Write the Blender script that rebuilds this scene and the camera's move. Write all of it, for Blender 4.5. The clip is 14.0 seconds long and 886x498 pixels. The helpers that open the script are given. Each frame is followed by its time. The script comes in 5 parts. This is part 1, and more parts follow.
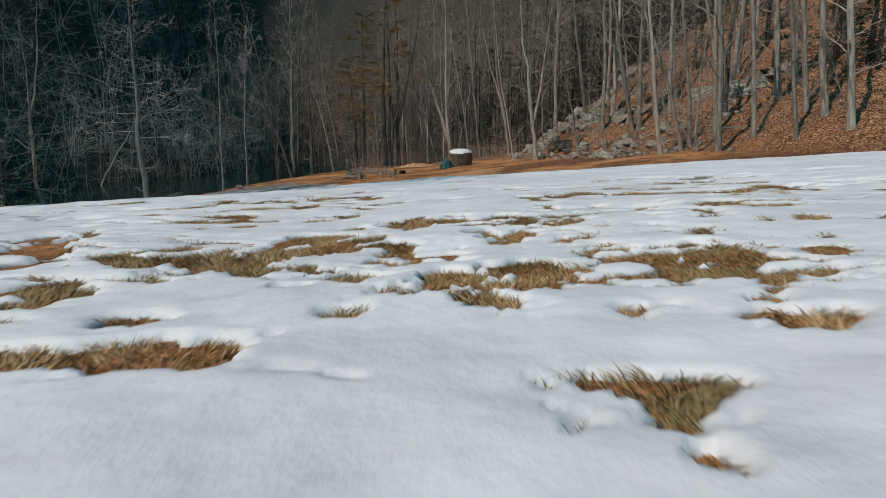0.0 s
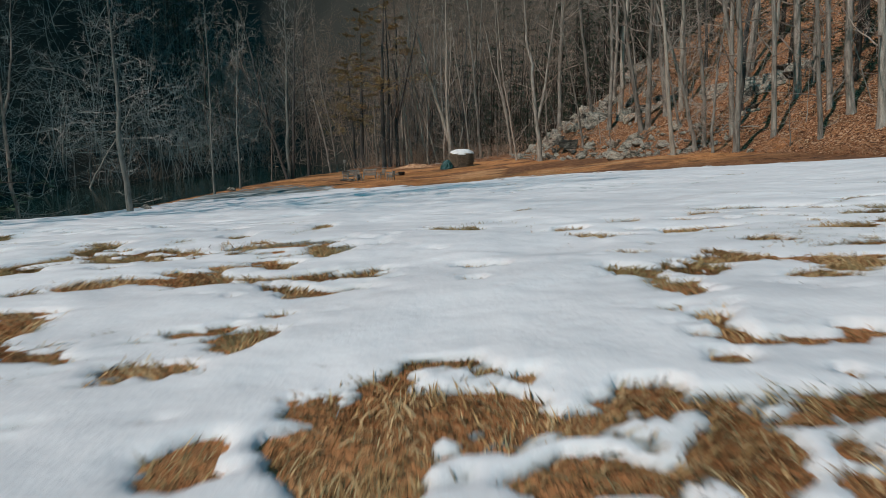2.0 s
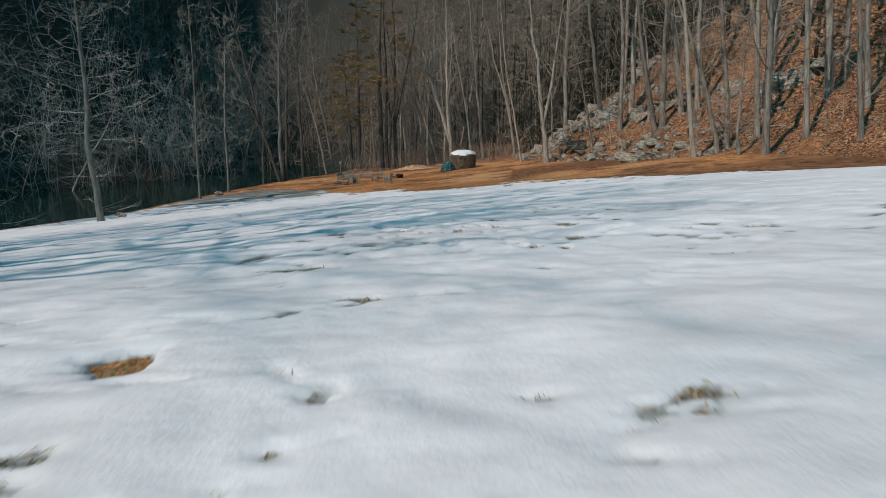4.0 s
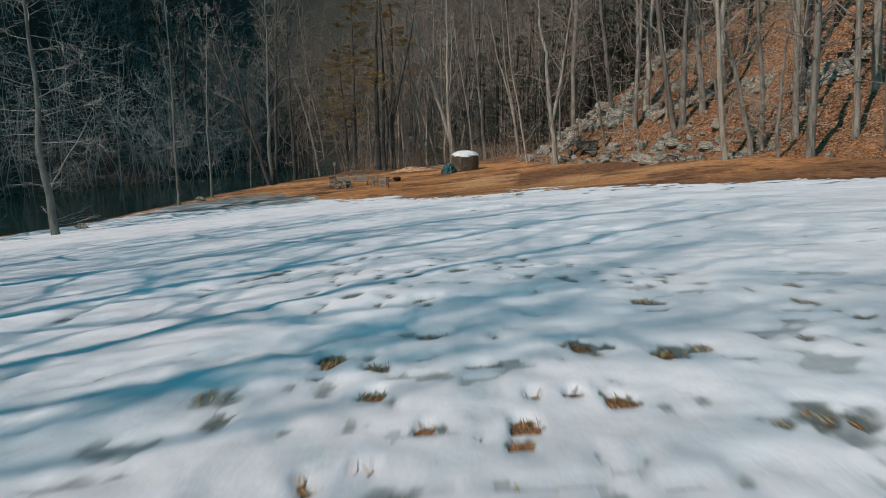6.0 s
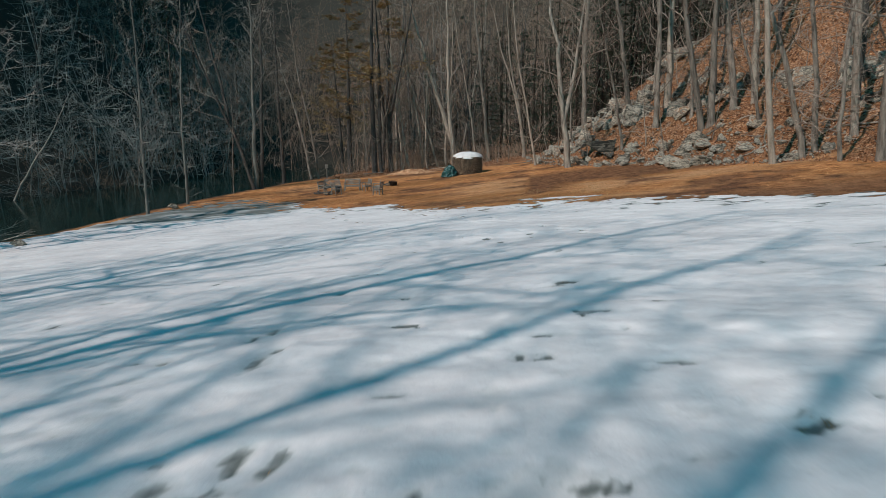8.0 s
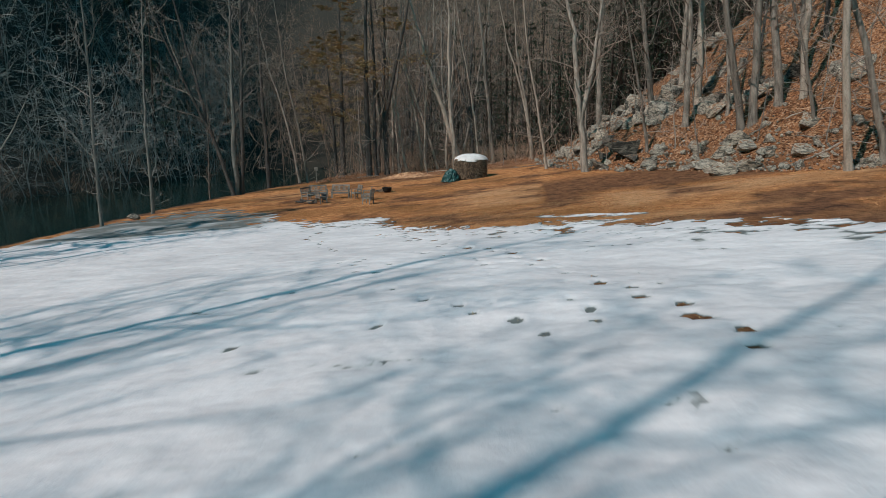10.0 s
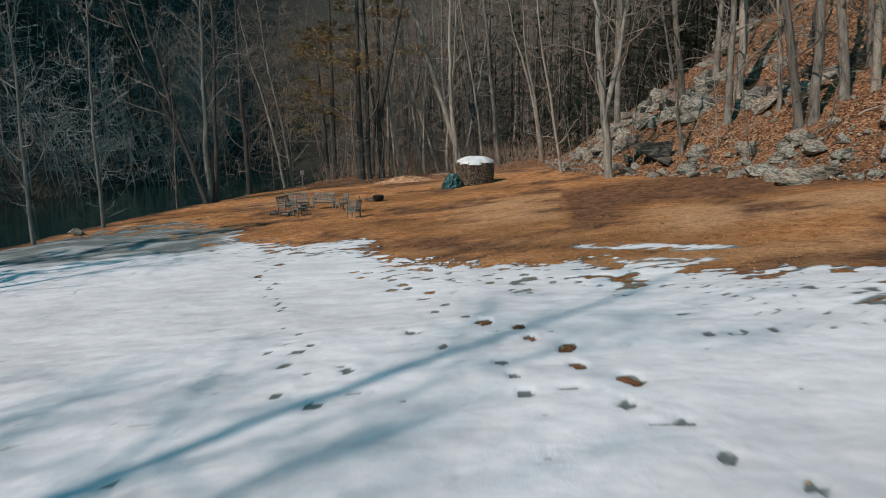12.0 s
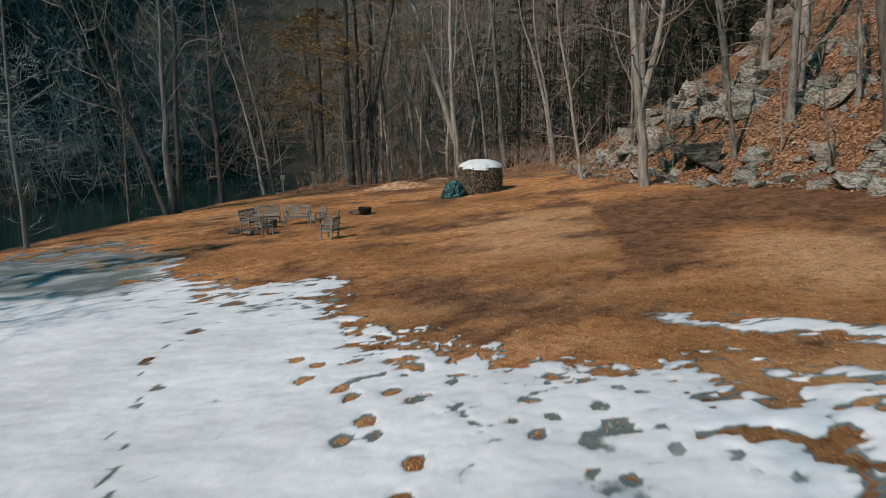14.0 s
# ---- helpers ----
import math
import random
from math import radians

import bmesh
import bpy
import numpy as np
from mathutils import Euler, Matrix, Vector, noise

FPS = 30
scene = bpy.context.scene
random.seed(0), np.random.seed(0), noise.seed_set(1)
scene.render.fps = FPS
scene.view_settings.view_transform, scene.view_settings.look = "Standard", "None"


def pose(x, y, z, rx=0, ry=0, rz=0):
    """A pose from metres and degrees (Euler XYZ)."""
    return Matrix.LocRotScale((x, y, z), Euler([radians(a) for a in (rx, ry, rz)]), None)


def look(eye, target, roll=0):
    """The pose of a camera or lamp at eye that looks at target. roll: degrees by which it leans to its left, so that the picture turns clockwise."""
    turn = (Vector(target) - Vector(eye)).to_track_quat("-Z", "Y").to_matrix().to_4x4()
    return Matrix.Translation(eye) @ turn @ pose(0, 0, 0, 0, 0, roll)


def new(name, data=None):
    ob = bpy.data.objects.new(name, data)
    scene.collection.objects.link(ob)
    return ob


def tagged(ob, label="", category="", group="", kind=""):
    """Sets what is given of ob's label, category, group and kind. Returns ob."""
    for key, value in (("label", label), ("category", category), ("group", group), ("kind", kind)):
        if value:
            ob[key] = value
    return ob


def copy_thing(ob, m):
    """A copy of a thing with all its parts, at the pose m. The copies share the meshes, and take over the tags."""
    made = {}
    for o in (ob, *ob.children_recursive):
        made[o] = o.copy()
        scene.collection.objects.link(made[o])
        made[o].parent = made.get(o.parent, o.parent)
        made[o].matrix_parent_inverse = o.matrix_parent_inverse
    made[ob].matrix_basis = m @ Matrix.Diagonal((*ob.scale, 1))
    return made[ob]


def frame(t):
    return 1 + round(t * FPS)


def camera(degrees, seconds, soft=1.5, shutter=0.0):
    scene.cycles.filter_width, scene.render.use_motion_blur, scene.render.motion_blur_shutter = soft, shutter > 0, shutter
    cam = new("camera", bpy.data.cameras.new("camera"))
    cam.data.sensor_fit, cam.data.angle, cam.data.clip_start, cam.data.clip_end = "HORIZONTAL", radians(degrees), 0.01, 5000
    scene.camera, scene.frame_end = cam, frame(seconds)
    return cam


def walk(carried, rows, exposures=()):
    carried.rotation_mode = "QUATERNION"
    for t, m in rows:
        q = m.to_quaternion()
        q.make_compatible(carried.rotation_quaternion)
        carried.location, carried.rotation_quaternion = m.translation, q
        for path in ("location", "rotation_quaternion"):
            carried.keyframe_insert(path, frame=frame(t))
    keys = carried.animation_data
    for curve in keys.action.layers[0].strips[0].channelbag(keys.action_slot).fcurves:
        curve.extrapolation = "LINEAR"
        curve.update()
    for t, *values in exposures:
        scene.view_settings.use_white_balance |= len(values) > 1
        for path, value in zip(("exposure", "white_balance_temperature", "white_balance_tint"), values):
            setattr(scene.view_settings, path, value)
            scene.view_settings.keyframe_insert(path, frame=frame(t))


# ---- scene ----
cam = camera(72.0, 14.0, soft=0.55, shutter=0.4)
METRES, EYE, TILT, LEAN, TURN = 32.0, 0.5, -10.85, 0.0, 0.0
K = 0.694
ROWS = [
    (0.0, 0.0, 0.0, 0.0, 0.0, 0.0, -0.0),
    (0.5, -0.0006, 0.0143, 0.0043, 0.0, -0.0, 0.03),
    (1.0, -0.0011, 0.0313, 0.0088, 0.0, -0.01, 0.04),
    (1.5, -0.0015, 0.0499, 0.0141, 0.02, -0.03, 0.06),
    (2.0, -0.0019, 0.0702, 0.0199, 0.03, -0.04, 0.09),
    (2.5, -0.0021, 0.0923, 0.0265, 0.05, -0.05, 0.11),
    (3.0, -0.002, 0.1164, 0.0339, 0.08, -0.08, 0.13),
    (5.5, -0.01, 0.2566, 0.0794, -0.07, -0.35, 0.24),
    (6.0, -0.0102, 0.2897, 0.0885, -0.06, -0.37, 0.28),
    (6.5, -0.0103, 0.3239, 0.0978, -0.05, -0.39, 0.3),
    (7.0, -0.0108, 0.3603, 0.1072, -0.04, -0.39, 0.33),
    (7.5, -0.0107, 0.3974, 0.117, -0.01, -0.41, 0.34),
    (8.0, -0.0101, 0.436, 0.1276, 0.02, -0.43, 0.36),
    (10.5, -0.0076, 0.6436, 0.1837, 0.18, -0.51, 0.31),
    (11.0, -0.008, 0.6868, 0.1954, 0.19, -0.54, 0.34),
    (11.5, -0.008, 0.7312, 0.2067, 0.2, -0.55, 0.37),
    (12.0, -0.0075, 0.7763, 0.2186, 0.23, -0.56, 0.37),
    (12.5, -0.0077, 0.822, 0.2309, 0.24, -0.59, 0.37),
    (13.0, -0.0075, 0.8687, 0.2422, 0.23, -0.56, 0.37),
    (13.5, -0.0074, 0.9155, 0.2543, 0.23, -0.58, 0.38),
    (14.0, -0.0073, 0.9632, 0.2666, 0.22, -0.57, 0.39),
]
walk(cam, [(t, pose(0, 0, EYE, TILT, LEAN, TURN) @ pose(METRES * K * x, METRES * y, METRES * K * z, 90 + K * pitch, roll, K * yaw)) for t, x, y, z, yaw, pitch, roll in ROWS],
     exposures=((0.0, -0.06), (2.0, -0.07), (3.0, 0.0), (5.5, 0.08), (8.0, 0.05), (10.5, 0.05), (14.0, 0.07)))

# ---- light ----
SUN_AZ, SUN_EL = radians(-132.7), radians(44.0)      # clockwise from +y; the sun stands behind and to the left
SUN_WAY = Vector((math.sin(SUN_AZ) * math.cos(SUN_EL), math.cos(SUN_AZ) * math.cos(SUN_EL), math.sin(SUN_EL)))
world = bpy.data.worlds.new("sky")
scene.world = world
world.use_nodes = True
wn = world.node_tree.nodes
sky = wn.new("ShaderNodeTexSky")
sky.sky_type, sky.sun_disc = "NISHITA", False
sky.sun_elevation, sky.sun_rotation = SUN_EL, SUN_AZ
sky.air_density, sky.dust_density, sky.ozone_density = 1.0, 0.6, 1.5
tint = wn.new("ShaderNodeMix")          # clear cold air: a little greener than the model sky
tint.data_type, tint.blend_type = "RGBA", "MULTIPLY"
tint.inputs[0].default_value = 1.0
tint.inputs[7].default_value = (0.13, 1.0, 0.95, 1.0)
world.node_tree.links.new(sky.outputs[0], tint.inputs[6])
wn["Background"].inputs["Strength"].default_value = 0.1
world.node_tree.links.new(tint.outputs[2], wn["Background"].inputs["Color"])
lamp = bpy.data.lights.new("sun", "SUN")
lamp.energy, lamp.angle, lamp.color = 2.98, radians(0.55), (1.0, 0.862, 0.79)
sun = new("sun", lamp)
sun.matrix_world = look(SUN_WAY * 200, (0, 0, 0))

# ---- materials ----


def mat(name, rough=0.9, metal=0.0, spec=0.3):
    m = bpy.data.materials.new(name)
    m.use_nodes = True
    b = m.node_tree.nodes["Principled BSDF"]
    b.inputs["Roughness"].default_value, b.inputs["Metallic"].default_value = rough, metal
    b.inputs["Specular IOR Level"].default_value = spec
    return m, m.node_tree.nodes, m.node_tree.links, b


def noise_tex(n, l, scale, detail=4.0, rough=0.55, stretch=None, coord="Object", warp=0.0):
    c = n.new("ShaderNodeTexCoord")
    t = n.new("ShaderNodeTexNoise")
    t.inputs["Scale"].default_value, t.inputs["Detail"].default_value, t.inputs["Roughness"].default_value = scale, detail, rough
    t.inputs["Distortion"].default_value = warp
    src = c.outputs[coord]
    if stretch:
        mp = n.new("ShaderNodeMapping")
        mp.inputs["Scale"].default_value = stretch
        l.new(src, mp.inputs[0])
        src = mp.outputs[0]
    l.new(src, t.inputs["Vector"])
    return t.outputs["Fac"]


def ramp(n, l, fac, stops):
    r = n.new("ShaderNodeValToRGB")
    e = r.color_ramp.elements
    while len(e) < len(stops):
        e.new(0.5)
    for el, (p, c) in zip(e, stops):
        el.position, el.color = p, (*c, 1.0)
    l.new(fac, r.inputs[0])
    return r.outputs[0]


def mix(n, l, fac, a, b, mode="MIX"):
    x = n.new("ShaderNodeMix")
    x.data_type, x.blend_type = "RGBA", mode
    for key, v in ((0, fac), (6, a), (7, b)):
        if isinstance(v, (int, float)):
            x.inputs[key].default_value = v
        elif isinstance(v, tuple):
            x.inputs[key].default_value = (*v, 1.0)
        else:
            l.new(v, x.inputs[key])
    return x.outputs[2]


def bump(n, l, b, fac, strength=0.4, dist=0.02):
    x = n.new("ShaderNodeBump")
    x.inputs["Strength"].default_value, x.inputs["Distance"].default_value = strength, dist
    l.new(fac, x.inputs["Height"])
    l.new(x.outputs[0], b.inputs["Normal"])


def maths(n, l, op, a, b=0.5):
    x = n.new("ShaderNodeMath")
    x.operation = op
    for i, v in enumerate((a, b)):
        if isinstance(v, (int, float)):
            x.inputs[i].default_value = v
        else:
            l.new(v, x.inputs[i])
    return x.outputs[0]


def chance(n):
    return n.new("ShaderNodeObjectInfo").outputs["Random"]


def attr(n, name):
    a = n.new("ShaderNodeAttribute")
    a.attribute_name = name
    return a.outputs["Fac"]


def simple(name, stops, scale=6.0, rough=0.85, metal=0.0, spec=0.3, stretch=None, relief=0.3, depth=0.01, vary=0.25, fine=0.0):
    """Colour from a two-scale noise, a shift from object to object, and relief."""
    m, n, l, b = mat(name, rough, metal, spec)
    f = noise_tex(n, l, scale, 5, 0.6, stretch)
    col = ramp(n, l, f, stops)
    g = noise_tex(n, l, fine or scale * 9, 3, 0.6, stretch)
    col = mix(n, l, 0.35, col, ramp(n, l, g, ((0.3, (0.25, 0.25, 0.25)), (0.7, (0.85, 0.85, 0.85)))), "OVERLAY")
    if vary:
        r = maths(n, l, "MULTIPLY_ADD", chance(n), vary)
        n[-1].inputs[2].default_value = 1.0 - vary / 2
        hs = n.new("ShaderNodeHueSaturation")
        l.new(r, hs.inputs["Value"])
        l.new(col, hs.inputs["Color"])
        col = hs.outputs[0]
    l.new(col, b.inputs["Base Color"])
    bump(n, l, b, maths(n, l, "ADD", f, g), relief, depth)
    return m


def snow_material():
    m, n, l, b = mat("old_snow", 0.7, 0.0, 0.25)
    a = noise_tex(n, l, 0.5, 5, 0.6)
    c = noise_tex(n, l, 7.0, 5, 0.65)
    col = ramp(n, l, a, ((0.3, (0.71, 0.69, 0.7)), (0.62, (0.875, 0.855, 0.862))))
    col = mix(n, l, 0.25, col, ramp(n, l, c, ((0.3, (0.55, 0.56, 0.57)), (0.6, (0.9, 0.9, 0.9)))), "MULTIPLY")
    # thin, soaked snow lets the turf show through
    thin = n.new("ShaderNodeMapRange")
    thin.inputs[1].default_value, thin.inputs[2].default_value = 0.0, 0.016
    thin.inputs[3].default_value, thin.inputs[4].default_value = 1.0, 0.0
    l.new(attr(n, "depth"), thin.inputs[0])
    speck = noise_tex(n, l, 26.0, 3, 0.7)
    grey = mix(n, l, speck, (0.34, 0.36, 0.34), (0.64, 0.67, 0.67))
    col = mix(n, l, maths(n, l, "MULTIPLY", thin.outputs[0], 0.8), col, grey)
    # thinnest snow: wet turf colour, darkened further to paint the shade inside pits
    wet_shade = n.new("ShaderNodeMapRange")
    wet_shade.inputs[1].default_value, wet_shade.inputs[2].default_value = 0.001, 0.0075
    wet_shade.inputs[3].default_value, wet_shade.inputs[4].default_value = 0.85, 0.0
    l.new(attr(n, "depth"), wet_shade.inputs[0])
    col = mix(n, l, wet_shade.outputs[0], col, mix(n, l, speck, (0.035, 0.046, 0.042), (0.12, 0.145, 0.135)))
    l.new(col, b.inputs["Base Color"])
    lump = maths(n, l, "ADD", maths(n, l, "MULTIPLY", noise_tex(n, l, 1.5, 2, 0.4, (1.0, 1.2, 1.0)), 8.0), maths(n, l, "MULTIPLY", noise_tex(n, l, 4.2, 2, 0.4), 1.3))
    bump(n, l, b, maths(n, l, "ADD", maths(n, l, "MULTIPLY", c, 0.18), maths(n, l, "ADD", lump, maths(n, l, "MULTIPLY", noise_tex(n, l, 40.0, 3, 0.6), 0.3))), 0.5, 0.02)
    return m


def ground_material():
    """One sheet: mown winter turf, leaf litter under the trees, dark bank soil and painted woodland shade, pale worn
    strips.
    """
    m, n, l, b = mat("ground", 0.95, 0.0, 0.1)
    big, mid, fine = noise_tex(n, l, 0.22, 4, 0.55), noise_tex(n, l, 2.2, 5, 0.65), noise_tex(n, l, 24.0, 4, 0.7)
    streak = noise_tex(n, l, 1.5, 7, 0.72, (1.1, 1.0, 1.0), "Object", 0.8)
    turf = ramp(n, l, mid, ((0.3, (0.25, 0.105, 0.04)), (0.5, (0.6, 0.262, 0.106)), (0.7, (0.8, 0.42, 0.19))))
    turf = mix(n, l, ramp(n, l, big, ((0.42, (0, 0, 0)), (0.62, (1, 1, 1)))), turf, mix(n, l, mid, (0.26, 0.115, 0.046), (0.46, 0.215, 0.084)))
    turf = mix(n, l, attr(n, "pale"), turf, mix(n, l, mid, (0.52, 0.27, 0.13), (0.74, 0.43, 0.23)))
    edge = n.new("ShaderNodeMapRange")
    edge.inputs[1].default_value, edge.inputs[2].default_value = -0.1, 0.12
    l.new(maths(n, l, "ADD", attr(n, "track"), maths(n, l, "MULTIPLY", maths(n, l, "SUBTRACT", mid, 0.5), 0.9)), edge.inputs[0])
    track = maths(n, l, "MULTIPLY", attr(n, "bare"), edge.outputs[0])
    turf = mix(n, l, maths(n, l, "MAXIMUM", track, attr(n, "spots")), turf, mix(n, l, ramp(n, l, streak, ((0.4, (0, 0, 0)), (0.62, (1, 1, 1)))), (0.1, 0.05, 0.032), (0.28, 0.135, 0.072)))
    turf = mix(n, l, 0.5, turf, ramp(n, l, streak, ((0.36, (0.45, 0.42, 0.4)), (0.48, (0.95, 0.95, 0.95)), (0.66, (1.0, 1.0, 1.0)))), "MULTIPLY")
    v = n.new("ShaderNodeTexVoronoi")
    v.inputs["Scale"].default_value = 11.0
    l.new(n.new("ShaderNodeTexCoord").outputs["Object"], v.inputs["Vector"])
    sep = n.new("ShaderNodeSeparateColor")
    l.new(v.outputs["Color"], sep.inputs[0])
    leaf = ramp(n, l, sep.outputs[0], ((0.05, (0.09, 0.045, 0.028)), (0.4, (0.29, 0.13, 0.064)), (0.75, (0.47, 0.235, 0.12)), (1.0, (0.62, 0.42, 0.28))))
    leaf = mix(n, l, 0.5, leaf, ramp(n, l, mid, ((0.3, (0.3, 0.3, 0.3)), (0.68, (0.95, 0.95, 0.95)))), "MULTIPLY")
    col = mix(n, l, attr(n, "litter"), turf, leaf)
    # near-black colour: bank soil, and painted shade on the wooded ground
    col = mix(n, l, attr(n, "soil_and_shade"), col, mix(n, l, mid, (0.024, 0.026, 0.022), (0.066, 0.062, 0.052)))
    col = mix(n, l, 0.5, col, ramp(n, l, fine, ((0.3, (0.3, 0.3, 0.3)), (0.7, (0.8, 0.8, 0.8)))), "OVERLAY")
    clump = noise_tex(n, l, 7.0, 4, 0.7, (1.0, 1.0, 1.0))
    col = mix(n, l, 0.55, col, ramp(n, l, clump, ((0.34, (0.3, 0.27, 0.24)), (0.52, (1.0, 1.0, 1.0)))), "MULTIPLY")
    l.new(col, b.inputs["Base Color"])
    bump(n, l, b, maths(n, l, "ADD", fine, maths(n, l, "ADD", mid, clump)), 0.9, 0.05)
    return m


def grass_material():
    m, n, l, b = mat("dry_grass", 0.8, 0.0, 0.2)
    r = n.new("ShaderNodeNewGeometry").outputs["Random Per Island"]
    col = ramp(n, l, r, ((0.0, (0.08, 0.05, 0.027)), (0.25, (0.28, 0.15, 0.064)), (0.55, (0.5, 0.3, 0.13)), (0.85, (0.68, 0.5, 0.28)), (1.0, (0.22, 0.2, 0.11))))
    patch = noise_tex(n, l, 1.3, 3, 0.5)
    col = mix(n, l, ramp(n, l, patch, ((0.42, (0, 0, 0)), (0.6, (0.6, 0.6, 0.6)))), col, (0.2, 0.165, 0.072))
    l.new(col, b.inputs["Base Color"])
    return m


def water_material():
    m, n, l, b = mat("river_water", 0.1, 0.0, 0.14)
    b.inputs["Base Color"].default_value = (0.006, 0.02, 0.017, 1.0)
    bump(n, l, b, noise_tex(n, l, 2.0, 3, 0.5, (1.0, 0.45, 1.0)), 0.12, 0.03)
    return m


SNOW, GROUND, GRASS, RIVER = snow_material(), ground_material(), grass_material(), water_material()
BARK = simple("grey_bark", ((0.3, (0.09, 0.079, 0.068)), (0.5, (0.235, 0.206, 0.175)), (0.75, (0.39, 0.348, 0.3))), 2.2, 0.95, stretch=(3.0, 3.0, 0.5), relief=0.8, depth=0.03, vary=0.7)
GREY_BARK = simple("lichened_bark", ((0.3, (0.06, 0.063, 0.056)), (0.5, (0.14, 0.145, 0.13)), (0.75, (0.25, 0.255, 0.23))), 2.2, 0.95, stretch=(3.0, 3.0, 0.5), relief=0.8, depth=0.03, vary=0.4)
PALE_BARK = simple("pale_bark", ((0.3, (0.17, 0.145, 0.115)), (0.5, (0.34, 0.29, 0.24)), (0.75, (0.47, 0.41, 0.35))), 1.6, 0.9, stretch=(2.0, 2.0, 0.8), relief=0.5, depth=0.02, vary=0.3)
DARK_BARK = simple("dark_bark", ((0.3, (0.036, 0.035, 0.033)), (0.55, (0.088, 0.083, 0.077)), (0.8, (0.15, 0.142, 0.132))), 2.4, 0.95, stretch=(3.0, 3.0, 0.4), relief=0.9, depth=0.04, vary=0.5)
TWIG = simple("twig", ((0.3, (0.14, 0.112, 0.093)), (0.6, (0.32, 0.26, 0.215))), 3.0, 0.9, relief=0.1, vary=0.7)
PALE_TWIG = simple("pale_twig", ((0.3, (0.17, 0.155, 0.135)), (0.6, (0.34, 0.31, 0.275))), 3.0, 0.9, relief=0.1, vary=0.3)
FAR_TWIG = simple("grey_twig", ((0.3, (0.125, 0.138, 0.128)), (0.6, (0.31, 0.335, 0.31))), 3.0, 0.9, relief=0.1, vary=0.8)
BACK_TWIG = simple("brown_twig", ((0.3, (0.13, 0.095, 0.073)), (0.6, (0.31, 0.23, 0.175))), 3.0, 0.9, relief=0.1, vary=0)
HEM_BARK = simple("hemlock_bark", ((0.3, (0.018, 0.015, 0.012)), (0.7, (0.06, 0.048, 0.038))), 2.4, 0.95, stretch=(3.0, 3.0, 0.4), relief=0.6, depth=0.03, vary=0.4)
NEEDLE = simple("hemlock_needles", ((0.3, (0.016, 0.036, 0.022)), (0.6, (0.038, 0.068, 0.038))), 1.5, 0.7, relief=0.1, vary=0.5)
BRUSH = simple("brown_brush", ((0.3, (0.2, 0.135, 0.096)), (0.6, (0.46, 0.325, 0.235))), 3.0, 0.9, relief=0.1, vary=0)
PINE = simple("pine_needles", ((0.3, (0.17, 0.125, 0.05)), (0.6, (0.37, 0.255, 0.11))), 0.8, 0.7, relief=0.1, vary=0.3)


def rock_material(name, pale, dark, stained):
    """Broken stone with dark weathered stains, pale lichen and leaves caught on its level faces."""
    m, n, l, b = mat(name, 0.9, 0.0, 0.25)
    grain, stain, lichen = noise_tex(n, l, 14.0, 5, 0.7), noise_tex(n, l, 2.6, 6, 0.72, (1.0, 1.0, 1.8), "Object", 1.2), noise_tex(n, l, 5.0, 4, 0.7)
    base = mix(n, l, chance(n), pale, (pale[0] * 0.75, pale[1] * 0.8, pale[2] * 0.84))
    col = mix(n, l, ramp(n, l, stain, ((stained - 0.06, (1, 1, 1)), (stained + 0.06, (0, 0, 0)))), base, dark)
    col = mix(n, l, ramp(n, l, lichen, ((0.58, (0, 0, 0)), (0.66, (0.7, 0.7, 0.7)))), col, (pale[0] * 1.35, pale[1] * 1.36, pale[2] * 1.36))
    col = mix(n, l, 0.5, col, ramp(n, l, grain, ((0.3, (0.2, 0.2, 0.2)), (0.7, (0.85, 0.85, 0.85)))), "OVERLAY")
    up = n.new("ShaderNodeSeparateXYZ")
    l.new(n.new("ShaderNodeNewGeometry").outputs["Normal"], up.inputs[0])
    litter = maths(n, l, "MULTIPLY", maths(n, l, "GREATER_THAN", up.outputs[2], 0.72), ramp(n, l, noise_tex(n, l, 3.4, 4, 0.7, None, "Object", 0.6), ((0.5, (0, 0, 0)), (0.56, (1, 1, 1)))))
    col = mix(n, l, litter, col, mix(n, l, grain, (0.12, 0.055, 0.03), (0.36, 0.19, 0.1)))
    l.new(col, b.inputs["Base Color"])
    bump(n, l, b, maths(n, l, "ADD", grain, maths(n, l, "MULTIPLY", stain, 0.6)), 0.6, 0.05)
    return m


ROCK = rock_material("grey_rock", (0.46, 0.405, 0.325), (0.085, 0.083, 0.073), 0.49)
# darker copy of the rock; on some boulders it paints a cavity's shade
DARK_ROCK = rock_material("dark_rock", (0.22, 0.2, 0.165), (0.04, 0.04, 0.036), 0.52)

# ---- mesh helpers ----


def mesh_of(name, verts, faces, material=None, smooth=False):
    me = bpy.data.meshes.new(name)
    me.from_pydata(verts, [], faces)
    if material:
        me.materials.append(material)
    if smooth:
        me.polygons.foreach_set("use_smooth", np.ones(len(me.polygons), bool))
    me.update()
    return me


